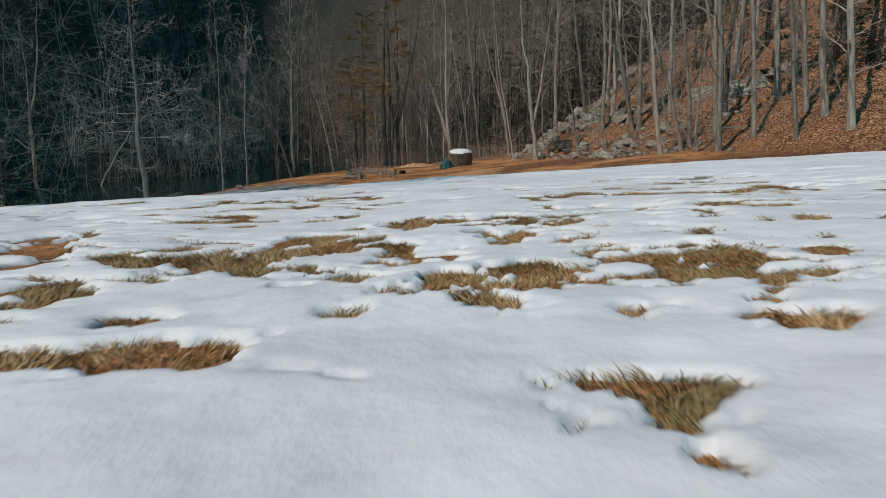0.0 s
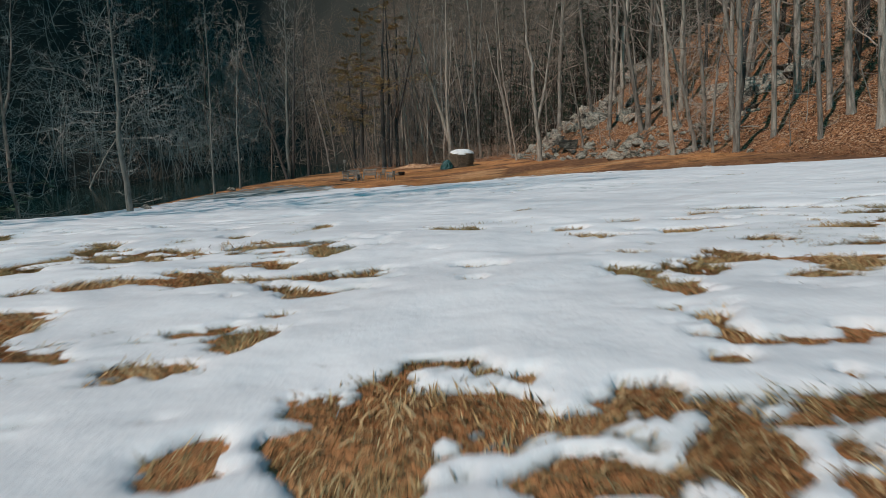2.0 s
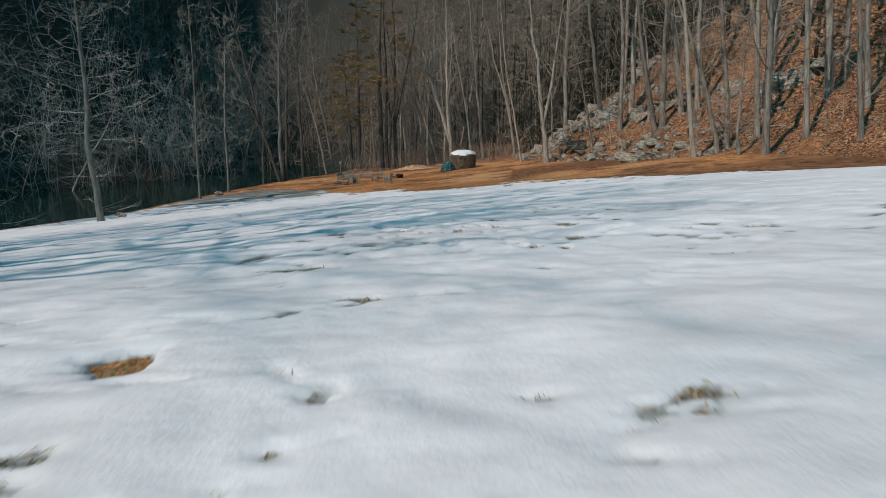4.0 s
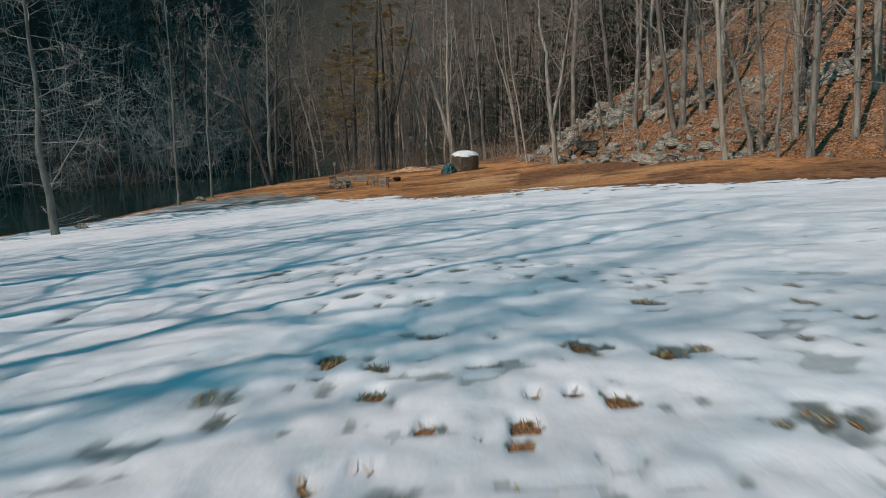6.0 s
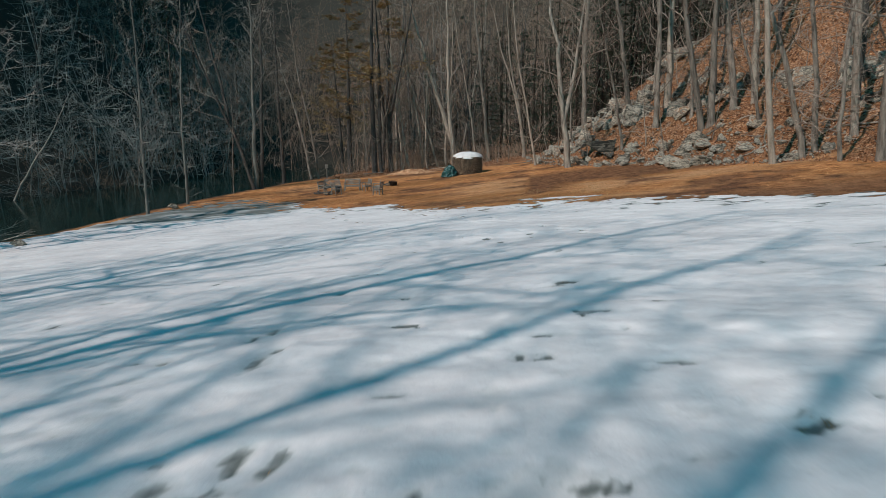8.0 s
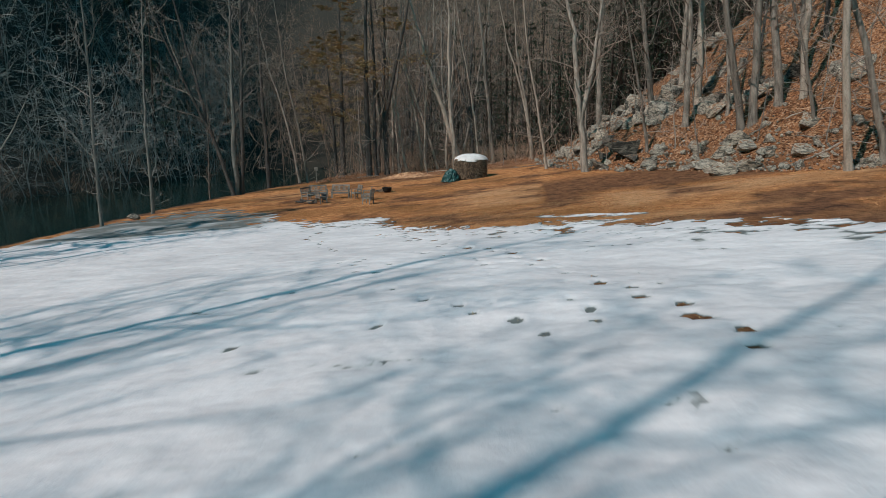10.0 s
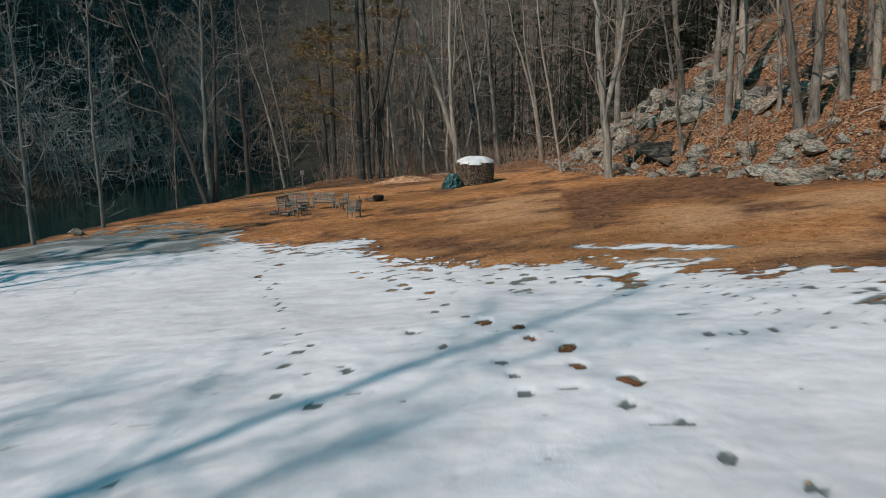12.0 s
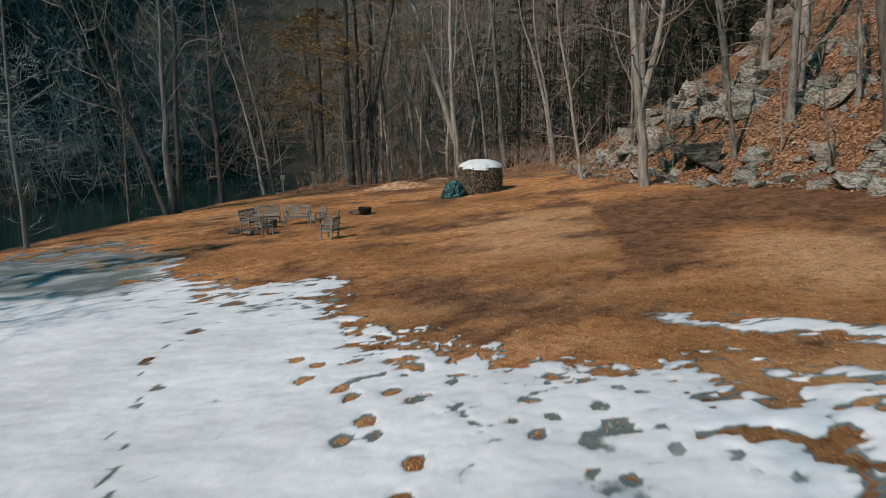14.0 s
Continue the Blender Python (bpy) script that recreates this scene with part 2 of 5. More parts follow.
def grid_mesh(name, X, Y, Z, material, keep=None, smooth=True):
    """A sheet from 2D arrays, without the cells that keep leaves out."""
    r, c = X.shape
    i = np.arange(r * c).reshape(r, c)
    q = np.stack([i[:-1, :-1], i[:-1, 1:], i[1:, 1:], i[1:, :-1]], -1)
    q = q[keep] if keep is not None else q.reshape(-1, 4)
    used, q = np.unique(q, return_inverse=True)
    q = q.reshape(-1, 4)
    co = np.stack([X.ravel(), Y.ravel(), Z.ravel()], -1)[used]
    me = bpy.data.meshes.new(name)
    me.vertices.add(len(co))
    me.vertices.foreach_set("co", co.ravel())
    me.loops.add(q.size)
    me.loops.foreach_set("vertex_index", q.ravel())
    me.polygons.add(len(q))
    me.polygons.foreach_set("loop_start", np.arange(0, q.size, 4))
    me.polygons.foreach_set("use_smooth", np.full(len(q), smooth))
    me.materials.append(material)
    me.update(calc_edges=True)
    me.validate()
    return me, used


def give(me, name, values):
    a = me.attributes.new(name, "FLOAT", "POINT")
    a.data.foreach_set("value", np.ascontiguousarray(values, dtype=np.float32))


def part(name, me, parent, label=""):
    ob = new(name, me)
    ob.parent = parent
    return tagged(ob, label)


def mesh_from_bm(name, bm, material, smooth=False):
    me = bpy.data.meshes.new(name)
    bm.to_mesh(me)
    bm.free()
    me.materials.append(material)
    if smooth:
        me.polygons.foreach_set("use_smooth", np.ones(len(me.polygons), bool))
    return me


def box(bm, m, sx, sy, sz, bevel=0.0):
    made = bmesh.ops.create_cube(bm, size=1.0, matrix=m @ Matrix.Diagonal((sx, sy, sz, 1)))
    if bevel:
        edges = list({e for v in made["verts"] for e in v.link_edges})
        bmesh.ops.bevel(bm, geom=edges, offset=bevel, segments=1, affect="EDGES")


def hashed(ix, iy, seed):
    h = (ix.astype(np.int64) * 374761393 + iy.astype(np.int64) * 668265263 + seed * 1442695041) & 0x7FFFFFFF
    h = ((h ^ (h >> 13)) * 1274126177) & 0x7FFFFFFF
    return ((h ^ (h >> 16)) & 0xFFFF) / 65535.0


def wave(x, y, scale, seed=0, octaves=4, gain=0.5):
    """Smooth value noise from 0 to 1."""
    total, amp, size = 0.0, 1.0, 0.0
    for o in range(octaves):
        u, v = x * scale + 17.3 * o, y * scale - 9.1 * o
        ix, iy = np.floor(u), np.floor(v)
        fu, fv = u - ix, v - iy
        fu, fv = fu * fu * (3 - 2 * fu), fv * fv * (3 - 2 * fv)
        a, b = hashed(ix, iy, seed + o), hashed(ix + 1, iy, seed + o)
        c, d = hashed(ix, iy + 1, seed + o), hashed(ix + 1, iy + 1, seed + o)
        total = total + amp * ((a * (1 - fu) + b * fu) * (1 - fv) + (c * (1 - fu) + d * fu) * fv)
        size += amp
        amp *= gain
        scale *= 2.03
    return total / size


# ---- the lie of the land ----
def smooth_table(xs, vs, lo, hi, soft):
    """A softened curve through a few knots, as a fine table."""
    t = np.linspace(lo, hi, 1600)
    v = np.interp(t, xs, vs)
    n = int(soft / (hi - lo) * 1600)
    k = np.hanning(2 * n + 3)
    return t, np.convolve(np.pad(v, n + 1, mode="edge"), k / k.sum(), "valid")


FALL = smooth_table((-40, 0, 3, 6, 10, 16, 23, 31, 39, 47, 56, 70, 95), (0.3, 0.1, 0.05, -0.03, -0.29, -0.72, -1.3, -1.95, -2.65, -3.05, -3.2, -3.25, -3.6), -60, 340, 4.0)
RISE = smooth_table((0, 10, 20, 30, 36, 40, 60), (0.05, 0.055, 0.06, 0.058, 0.095, 0.125, 0.122), -60, 340, 4.0)
DROP = smooth_table((0, 10, 16, 22, 26, 31, 38, 58), (0.045, 0.064, 0.088, 0.1, 0.104, 0.096, 0.082, 0.066), -60, 340, 4.0)
FOOT = smooth_table((-20, 22, 31.5, 38.4, 42, 56, 60, 68, 80, 120), (36, 24.5, 20.6, 17.2, 15.8, 11.6, 9.2, 7.6, 9.0, 26.0), -60, 340, 5.0)
SHORE = smooth_table((-60, 0, 37, 48, 58, 67, 76, 83, 95, 120, 200), (-29, -27, -24.4, -21, -19.6, -17, -14, -11.5, -10.5, -11, -20), -60, 340, 4.0)
WATER = -5.3


def lay(x, y):
    """Height of the ground at x, y."""
    x, y = np.asarray(x, float), np.asarray(y, float)
    at = lambda table: np.interp(y, *table)
    xc = np.clip(x, -24, 40)
    bend = np.sqrt(xc * xc + 4.0) - 2.0
    z = at(FALL) + at(RISE) * (xc + bend) / 2 + at(DROP) * (xc - bend) / 2
    past = np.maximum(x - at(FOOT), 0.0)
    steep = np.interp(y, (35, 50, 66, 90), (0.36, 0.42, 0.62, 0.55))
    z = z + steep * past ** 2 / (past + 1.5)
    off = np.maximum(at(SHORE) - x, 0.0)
    z = z - 3.0 * (1 - np.exp(-off / 1.1))
    far = np.maximum(off - 20.0 - 4.0 * np.sin(y * 0.05), 0.0)
    high = 0.6 * far ** 2 / (far + 3.0) + 1.35 * np.maximum(far - 15.0, 0.0)
    top = 70.0
    z = z + np.where(high < top, high, top + 0.45 * top * (1 - np.exp(-np.maximum(high - top, 0) / (0.45 * top))))
    back = np.maximum(y - 98.0 - 0.25 * np.abs(x + 5), 0.0)
    return z + 0.5 * back ** 2 / (back + 12.0)


def rough(x, y):
    """Small unevenness of the ground, stronger on the wooded hill."""
    hill = np.clip((x - np.interp(y, *FOOT)) / 4.0, 0, 1)
    return (wave(x, y, 0.35, 3) - 0.5) * (0.12 + 1.3 * hill) + (wave(x, y, 1.3, 5, 3) - 0.5) * (0.04 + 0.5 * hill)


def height(x, y):
    return lay(x, y) + rough(np.asarray(x, float), np.asarray(y, float))


def spaced(lo, mid_lo, mid_hi, hi, step, grow):
    out = list(np.arange(mid_lo, mid_hi, step))
    s, v = step, out[-1]
    while v < hi:
        s *= grow
        v += s
        out.append(v)
    s, v = step, mid_lo
    while v > lo:
        s *= grow
        v -= s
        out.insert(0, v)
    return np.array(out)


# ---- ground, water, snow ----
GX, GY = np.meshgrid(spaced(-230, -30, 36, 190, 0.42, 1.05), spaced(-90, -6, 80, 330, 0.45, 1.05))
GZ = height(GX, GY) - 0.014 * np.clip((GY - 7) / 2, 0, 1)
me, used = grid_mesh("ground", GX, GY, GZ, GROUND)
gx, gy = GX.ravel()[used], GY.ravel()[used]
foot = np.interp(gy, *FOOT)
lit = np.clip((gx - foot + (wave(gx, gy, 0.5, 8) - 0.5) * 5) / 1.6, 0, 1)
lit = np.maximum(lit, np.clip((gy - 72 + (wave(gx, gy, 0.4, 9) - 0.5) * 8) / 3, 0, 1))
give(me, "litter", lit)
# floor darkened deeper into the wood, standing in for the trees' shade
soil_and_shade = 0.55 * np.clip((gy - 84 + (wave(gx, gy, 0.3, 11) - 0.5) * 8 - np.clip(gx, 0, 40) * 0.35) / 5, 0, 1)
soil_and_shade = np.maximum(soil_and_shade, 0.92 * np.clip((gy - 97) / 6, 0, 1))
soil_and_shade = np.maximum(soil_and_shade, np.clip((np.interp(gy, *SHORE) - gx + 1.2 + (wave(gx, gy, 0.6, 10) - 0.5) * 2) / 1.2, 0, 1))
give(me, "soil_and_shade", soil_and_shade)


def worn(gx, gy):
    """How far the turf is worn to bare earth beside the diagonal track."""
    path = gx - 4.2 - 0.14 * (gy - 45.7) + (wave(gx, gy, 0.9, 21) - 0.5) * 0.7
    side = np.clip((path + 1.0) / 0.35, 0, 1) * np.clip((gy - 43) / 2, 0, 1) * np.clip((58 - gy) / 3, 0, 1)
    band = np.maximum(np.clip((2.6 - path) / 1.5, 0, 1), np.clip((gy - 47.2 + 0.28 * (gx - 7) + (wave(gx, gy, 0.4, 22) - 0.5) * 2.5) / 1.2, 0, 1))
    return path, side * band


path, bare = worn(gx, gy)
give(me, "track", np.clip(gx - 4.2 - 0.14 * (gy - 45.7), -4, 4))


def trodden(x, y):
    """Dark trodden and thawed places in the turf."""
    f = np.clip((wave(x, y * 1.4, 0.42, 14, 5, 0.65) - 0.53) * 8, 0, 1)
    return np.maximum(f, np.clip(1.2 - np.hypot((x + 3.2) / 2.4, (y - 45.5) / 3.2) + (wave(x, y, 0.9, 15) - 0.5) * 1.8, 0, 1))


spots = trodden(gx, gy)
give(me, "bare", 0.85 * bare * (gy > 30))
# ground under the mid-field prints is darkened to paint the shade of their walls
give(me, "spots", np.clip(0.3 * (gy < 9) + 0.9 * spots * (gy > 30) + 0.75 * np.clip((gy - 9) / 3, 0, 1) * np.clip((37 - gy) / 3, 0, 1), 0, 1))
tan = np.clip((path - 1.5) / 1.5, 0, 1) * np.clip((gy - 40) / 1.5, 0, 1) * np.clip((47 - 0.28 * (gx - 7) - gy) / 1.5, 0, 1)
tan = np.maximum(tan, np.clip(-path / 0.5, 0, 1) * np.clip((gx + 0.5) / 2, 0, 1) * np.clip((gy - 46) / 2, 0, 1) * np.clip((57 - gy) / 3, 0, 1))
give(me, "pale", np.clip(tan * 0.95 * wave(gx, gy * 1.6, 0.8, 23) * 1.7 + np.clip((wave(gx * 0.6, gy * 1.5, 0.3, 12) - 0.56) * 6, 0, 1) * 0.5, 0, 1) * (gy > 30))
ground = tagged(new("ground", me), "brown winter turf and leaf litter falling to a river", "ground", kind="structure")

bm = bmesh.new()
bmesh.ops.create_grid(bm, x_segments=1, y_segments=1, size=1.0, matrix=pose(-90, 90, WATER) @ Matrix.Diagonal((130, 200, 1, 1)))
tagged(new("water", mesh_from_bm("water", bm, RIVER)), "dark still river water below the bank", "river", kind="structure")

EDGE = smooth_table((-26, -20, -14, -9, -8.5, -5, -3, -1.8, -0.2, 0.7, 1.4, 2.6, 4.4, 8, 12.6, 16, 20, 30), (54, 56, 57, 52, 50, 46.5, 47.5, 42.5, 40.8, 39.6, 38.7, 38.1, 37.4, 33.6, 30, 27.5, 24, 15), -30, 40, 0.7)
# bare patches: x, y, half-widths
PATCHES_NEAR = [
    (0.29, 0.84, 0.085, 0.09), (0.38, 0.9, 0.08, 0.06), (0.33, 0.72, 0.04, 0.03), (0.82, 1.34, 0.11, 0.13), (0.9, 2.04, 0.27, 0.3), (0.57, 2.46, 0.09, 0.1),
    (1.03, 2.65, 0.12, 0.11), (1.53, 3.39, 0.14, 0.15), (0.58, 3.15, 0.18, 0.19), (0.27, 2.68, 0.15, 0.1), (-0.19, 3.38, 0.08, 0.14), (0.05, 3.46, 0.07, 0.09),
    (0.13, 1.63, 0.11, 0.1), (0.29, 1.84, 0.06, 0.12), (-0.02, 1.87, 0.09, 0.14), (-0.22, 2.48, 0.12, 0.22), (-0.26, 1.87, 0.1, 0.12), (-0.58, 2.52, 0.15, 0.24),
    (-0.79, 2.17, 0.24, 0.29), (-1.19, 2.26, 0.22, 0.38), (-1.81, 2.77, 0.27, 0.43), (-1.29, 1.81, 0.12, 0.15), (-0.26, 1.44, 0.05, 0.04), (-0.37, 1.26, 0.03, 0.03),
    (-0.79, 1.45, 0.07, 0.06),
]
PATCHES_MID = [
    (0.56, 3.52, 0.07, 0.05), (-0.75, 3.57, 0.11, 0.07), (-0.59, 4.63, 0.11, 0.13), (-1.02, 4.78, 0.07, 0.09), (-1.43, 4.58, 0.11, 0.12), (-1.63, 5.32, 0.25, 0.3),
    (-1.94, 5.06, 0.19, 0.25), (-1.24, 5.39, 0.13, 0.14), (-0.84, 5.07, 0.06, 0.09), (0.57, 4.39, 0.13, 0.06), (0.65, 4.74, 0.06, 0.05), (0.73, 5.38, 0.14, 0.09),
    (1.35, 4.95, 0.08, 0.05), (1.27, 5.37, 0.16, 0.07), (0.63, 3.8, 0.06, 0.03), (1.24, 4.2, 0.13, 0.09),
]
PATCHES_FAR = [
    (-1.29, 6.01, 0.09, 0.12), (-1.6, 6.43, 0.08, 0.1), (-1.09, 5.71, 0.1, 0.07), (-0.88, 5.35, 0.05, 0.06), (-0.6, 5.19, 0.06, 0.1), (-0.67, 5.52, 0.06, 0.07),
    (-0.81, 4.91, 0.09, 0.11), (0.67, 5.63, 0.07, 0.06), (0.77, 5.28, 0.16, 0.09), (-0.14, 5.98, 0.05, 0.06), (-1.23, 7.56, 0.12, 0.16), (1.3, 5.8, 0.07, 0.04),
    (-4.02, 13.74, 0.28, 0.2), (-1.5, 10.44, 0.23, 0.08), (0.47, 10.28, 0.08, 0.05), (0.52, 10, 0.07, 0.04), (0.67, 9.95, 0.07, 0.04), (0.81, 9.92, 0.07, 0.09),
    (0.41, 10.57, 0.04, 0.06), (0.48, 11.92, 0.08, 0.09), (0.06, 11.55, 0.04, 0.07), (0.5, 12.46, 0.12, 0.09), (2.19, 12.72, 0.09, 0.12), (1.01, 10.48, 0.09, 0.08),
]
PATCHES_MORE = [
    (-0.36, 2.62, 0.24, 0.14), (-0.68, 2.74, 0.17, 0.17), (-0.19, 3.33, 0.1, 0.17), (0.08, 3.42, 0.1, 0.1), (0.17, 2.79, 0.09, 0.09), (0.41, 3.08, 0.13, 0.12), (0.6, 3.23, 0.2, 0.17), (0.3, 2.66, 0.1, 0.11), (-0.5, 3.21, 0.09, 0.05), (0.16, 3.08, 0.08, 0.04), (0.64, 2.73, 0.08, 0.05), (0.56, 2.48, 0.09, 0.09), (-0.75, 3.64, 0.1, 0.05), (0.31, 3.36, 0.09, 0.06), (-0.16, 3.23, 0.09, 0.14), (0.06, 3.39, 0.07, 0.08), (0.16, 3.25, 0.1, 0.04), (-0.33, 3.24, 0.08, 0.05), (-0.49, 3.14, 0.08, 0.05), (0.54, 3.15, 0.13, 0.13), (0.3, 3.31, 0.08, 0.04),
]
PATCHES_LEFT = [
    (-3.56, 6.82, 0.47, 0.5), (-2.09, 5.25, 0.2, 0.35), (-2.06, 5.68, 0.2, 0.3), (-2.58, 5.21, 0.2, 0.25), (-2.9, 5.9, 0.25, 0.2), (-1.17, 3.56, 0.09, 0.09),
    (-1.34, 3.45, 0.12, 0.09), (1.32, 4.31, 0.12, 0.15), (1.14, 5.36, 0.13, 0.1), (1.33, 3.8, 0.12, 0.07), (-2.6, 4.3, 0.2, 0.12), (-3.1, 4.9, 0.25, 0.15),
]
PATCHES_MIDDLE = [
    (-0.14, 2.48, 0.08, 0.22), (-0.13, 2.18, 0.06, 0.11), (-0.64, 2.86, 0.18, 0.17), (-0.34, 2.73, 0.15, 0.19), (-0.56, 2.48, 0.12, 0.13), (-0.05, 1.89, 0.07, 0.13), (-0.18, 1.97, 0.09, 0.04), (0.04, 1.77, 0.03, 0.04), (0.14, 1.98, 0.06, 0.04), (0.27, 1.91, 0.04, 0.06), (0.28, 1.78, 0.05, 0.05), (0.24, 2.57, 0.06, 0.08), (0.12, 2.79, 0.05, 0.06),
]
# single footprints melted into the snow: x, y, half-width
PRINTS_NEAR = [
    (-1.7, 10.42, 0.11), (-1.62, 10.5, 0.12), (-1.49, 10.53, 0.09), (0.46, 10.27, 0.07), (0.37, 10.57, 0.05), (1.0, 10.49, 0.09), (-1.98, 11.26, 0.05), (1.31, 10.66, 0.04),
    (0.46, 12.41, 0.11), (1.72, 11.78, 0.07), (-3.46, 14.48, 0.17), (-2.7, 14.42, 0.09), (-1.32, 12.04, 0.08), (-1.19, 12.06, 0.07), (-1.16, 11.8, 0.06), (-1.56, 11.6, 0.05),
    (-0.63, 12.51, 0.04), (-0.43, 11.89, 0.04), (-0.5, 11.66, 0.02), (-0.99, 14.22, 0.09), (-0.65, 14.13, 0.06), (0.05, 12.73, 0.05), (0.5, 12.34, 0.12), (0.33, 12.25, 0.04),
    (0.87, 12.31, 0.08), (1.03, 12.34, 0.05), (1.58, 12.4, 0.06), (0.5, 14.51, 0.09), (0.79, 14.39, 0.08), (2.23, 13.57, 0.09), (2.02, 13.08, 0.08), (2.05, 12.71, 0.06),
]
PRINTS_NEXT = [
    (2.72, 13.45, 0.05), (-1.58, 16.04, 0.09), (-2.03, 16.38, 0.09), (-2.19, 16.05, 0.09), (-2.26, 15.92, 0.1), (-2.36, 15.8, 0.1), (-1.96, 15.58, 0.09), (-1.85, 15.66, 0.08),
    (-2.15, 15.4, 0.07), (-1.66, 15.89, 0.07), (-1.21, 16.85, 0.08), (-1.05, 16.75, 0.06), (-1.31, 15.82, 0.09), (-1.33, 15.63, 0.06), (-0.87, 15.7, 0.06), (-0.84, 15.36, 0.06),
    (-1.28, 15.41, 0.03), (-1.22, 16.21, 0.03), (-0.46, 15.16, 0.04), (-0.33, 15.16, 0.03), (-1.51, 18.73, 0.07), (-1.85, 19.19, 0.09), (-1.42, 21.04, 0.08), (-0.34, 16.45, 0.04),
    (0.55, 15.93, 0.06), (0.63, 15.7, 0.07), (0.31, 15.18, 0.05), (0.62, 15.18, 0.04), (-0.1, 15.17, 0.09), (-0.21, 16.27, 0.05), (0.29, 18.21, 0.06), (3.92, 19.0, 0.12),
    (3.77, 19.57, 0.05),
]
# the trodden crossing in the middle of the field: x, y
CROSSING = [
    (0.29, 14.38), (0.47, 14.38), (0.74, 14.3), (-0.06, 14.36), (0.61, 15.58), (0.27, 15.04), (1.06, 14.55), (0.79, 14.15), (0.99, 14.13), (1.24, 14.25),
    (1.31, 13.84), (1.44, 13.99), (1.19, 13.96), (0.44, 13.84), (1.36, 14.68), (1.57, 14.53), (1.6, 14.29), (1.4, 14.35), (-2.13, 15.36), (-1.8, 15.57),
    (-2.0, 15.52), (-1.38, 14.64), (-1.19, 14.94), (-1.28, 15.21), (-1.58, 15.98), (-1.35, 15.72), (-1.11, 15.52), (-0.85, 15.24), (-0.56, 15.44), (-0.53, 15.11),
    (-0.68, 14.79), (-0.5, 14.44), (-0.33, 14.6), (-0.93, 14.33), (-1.02, 14.17), (-0.63, 14.04), (-0.7, 13.74), (-1.18, 13.78), (-1.17, 13.97), (-0.4, 13.77),
    (-0.33, 13.62), (-2.45, 14.75), (-2.54, 15.14),
]
# shallow grey hollows: x, y, half-width
DENTS_NEAR = [
    (0.95, 10.53, 0.06), (-0.44, 11.07, 0.08), (-0.75, 10.76, 0.1), (0.98, 11.03, 0.06), (-0.97, 10.46, 0.06), (0.28, 11.01, 0.06), (-1.35, 10.74, 0.06), (-2.6, 12.72, 0.08),
    (-1.32, 11.63, 0.05), (-0.84, 11.64, 0.05), (-0.76, 12.11, 0.08), (-0.93, 12.18, 0.05), (-0.57, 11.67, 0.06), (-0.28, 13.8, 0.05), (-1.35, 15.57, 0.11), (0.62, 11.63, 0.06),
    (0.78, 11.65, 0.06), (0.91, 11.42, 0.07), (1.08, 11.29, 0.08), (0.65, 11.05, 0.04), (0.41, 11.22, 0.04), (0.27, 11.25, 0.04), (1.76, 12.28, 0.06), (1.39, 12.44, 0.07),
    (1.23, 14.3, 0.09), (1.49, 14.13, 0.09), (1.66, 13.8, 0.09), (1.87, 13.48, 0.07),
]
DENTS_NEXT = [
    (2.3, 13.35, 0.08), (2.5, 13.28, 0.06), (-2.07, 16.21, 0.09), (-1.82, 15.78, 0.06), (-1.5, 16.69, 0.1), (-1.02, 16.86, 0.06), (-1.11, 15.76, 0.08), (-1.13, 15.61, 0.08),
    (-1.3, 15.26, 0.07), (-1.08, 16.16, 0.04), (-0.54, 15.53, 0.06), (-0.55, 15.37, 0.04), (-1.76, 19.46, 0.09), (-1.61, 18.47, 0.11), (-0.63, 16.39, 0.05), (-0.34, 15.9, 0.05),
    (0.32, 15.56, 0.09), (0.09, 15.4, 0.04), (0.18, 15.33, 0.04), (0.79, 15.11, 0.06), (0.96, 15.07, 0.06), (0.92, 14.91, 0.06), (1.12, 14.96, 0.04), (0.85, 15.2, 0.04),
    (0.46, 15.09, 0.08), (1.99, 17.13, 0.05),
]
# tufts of grass: x, y, half-width
TUFTS = [
    (0.59, 9.98, 0.08), (0.8, 9.91, 0.06), (-0.88, 10.57, 0.03), (0.07, 11.55, 0.06), (-0.85, 12.23, 0.02), (-0.81, 12.53, 0.08), (-0.54, 12.35, 0.06), (-0.54, 11.98, 0.06),
    (-0.29, 11.57, 0.04), (-0.51, 11.26, 0.03), (-0.46, 11.26, 0.03), (-0.68, 11.23, 0.03), (-0.63, 11.16, 0.04), (0.15, 11.82, 0.04), (0.31, 11.81, 0.04), (0.42, 11.85, 0.03),
    (0.48, 11.72, 0.06), (-0.1, 11.47, 0.02), (0.03, 11.39, 0.05), (-0.22, 11.56, 0.03), (2.19, 12.74, 0.04), (0.65, 14.92, 0.03), (0.18, 15.78, 0.03),
]
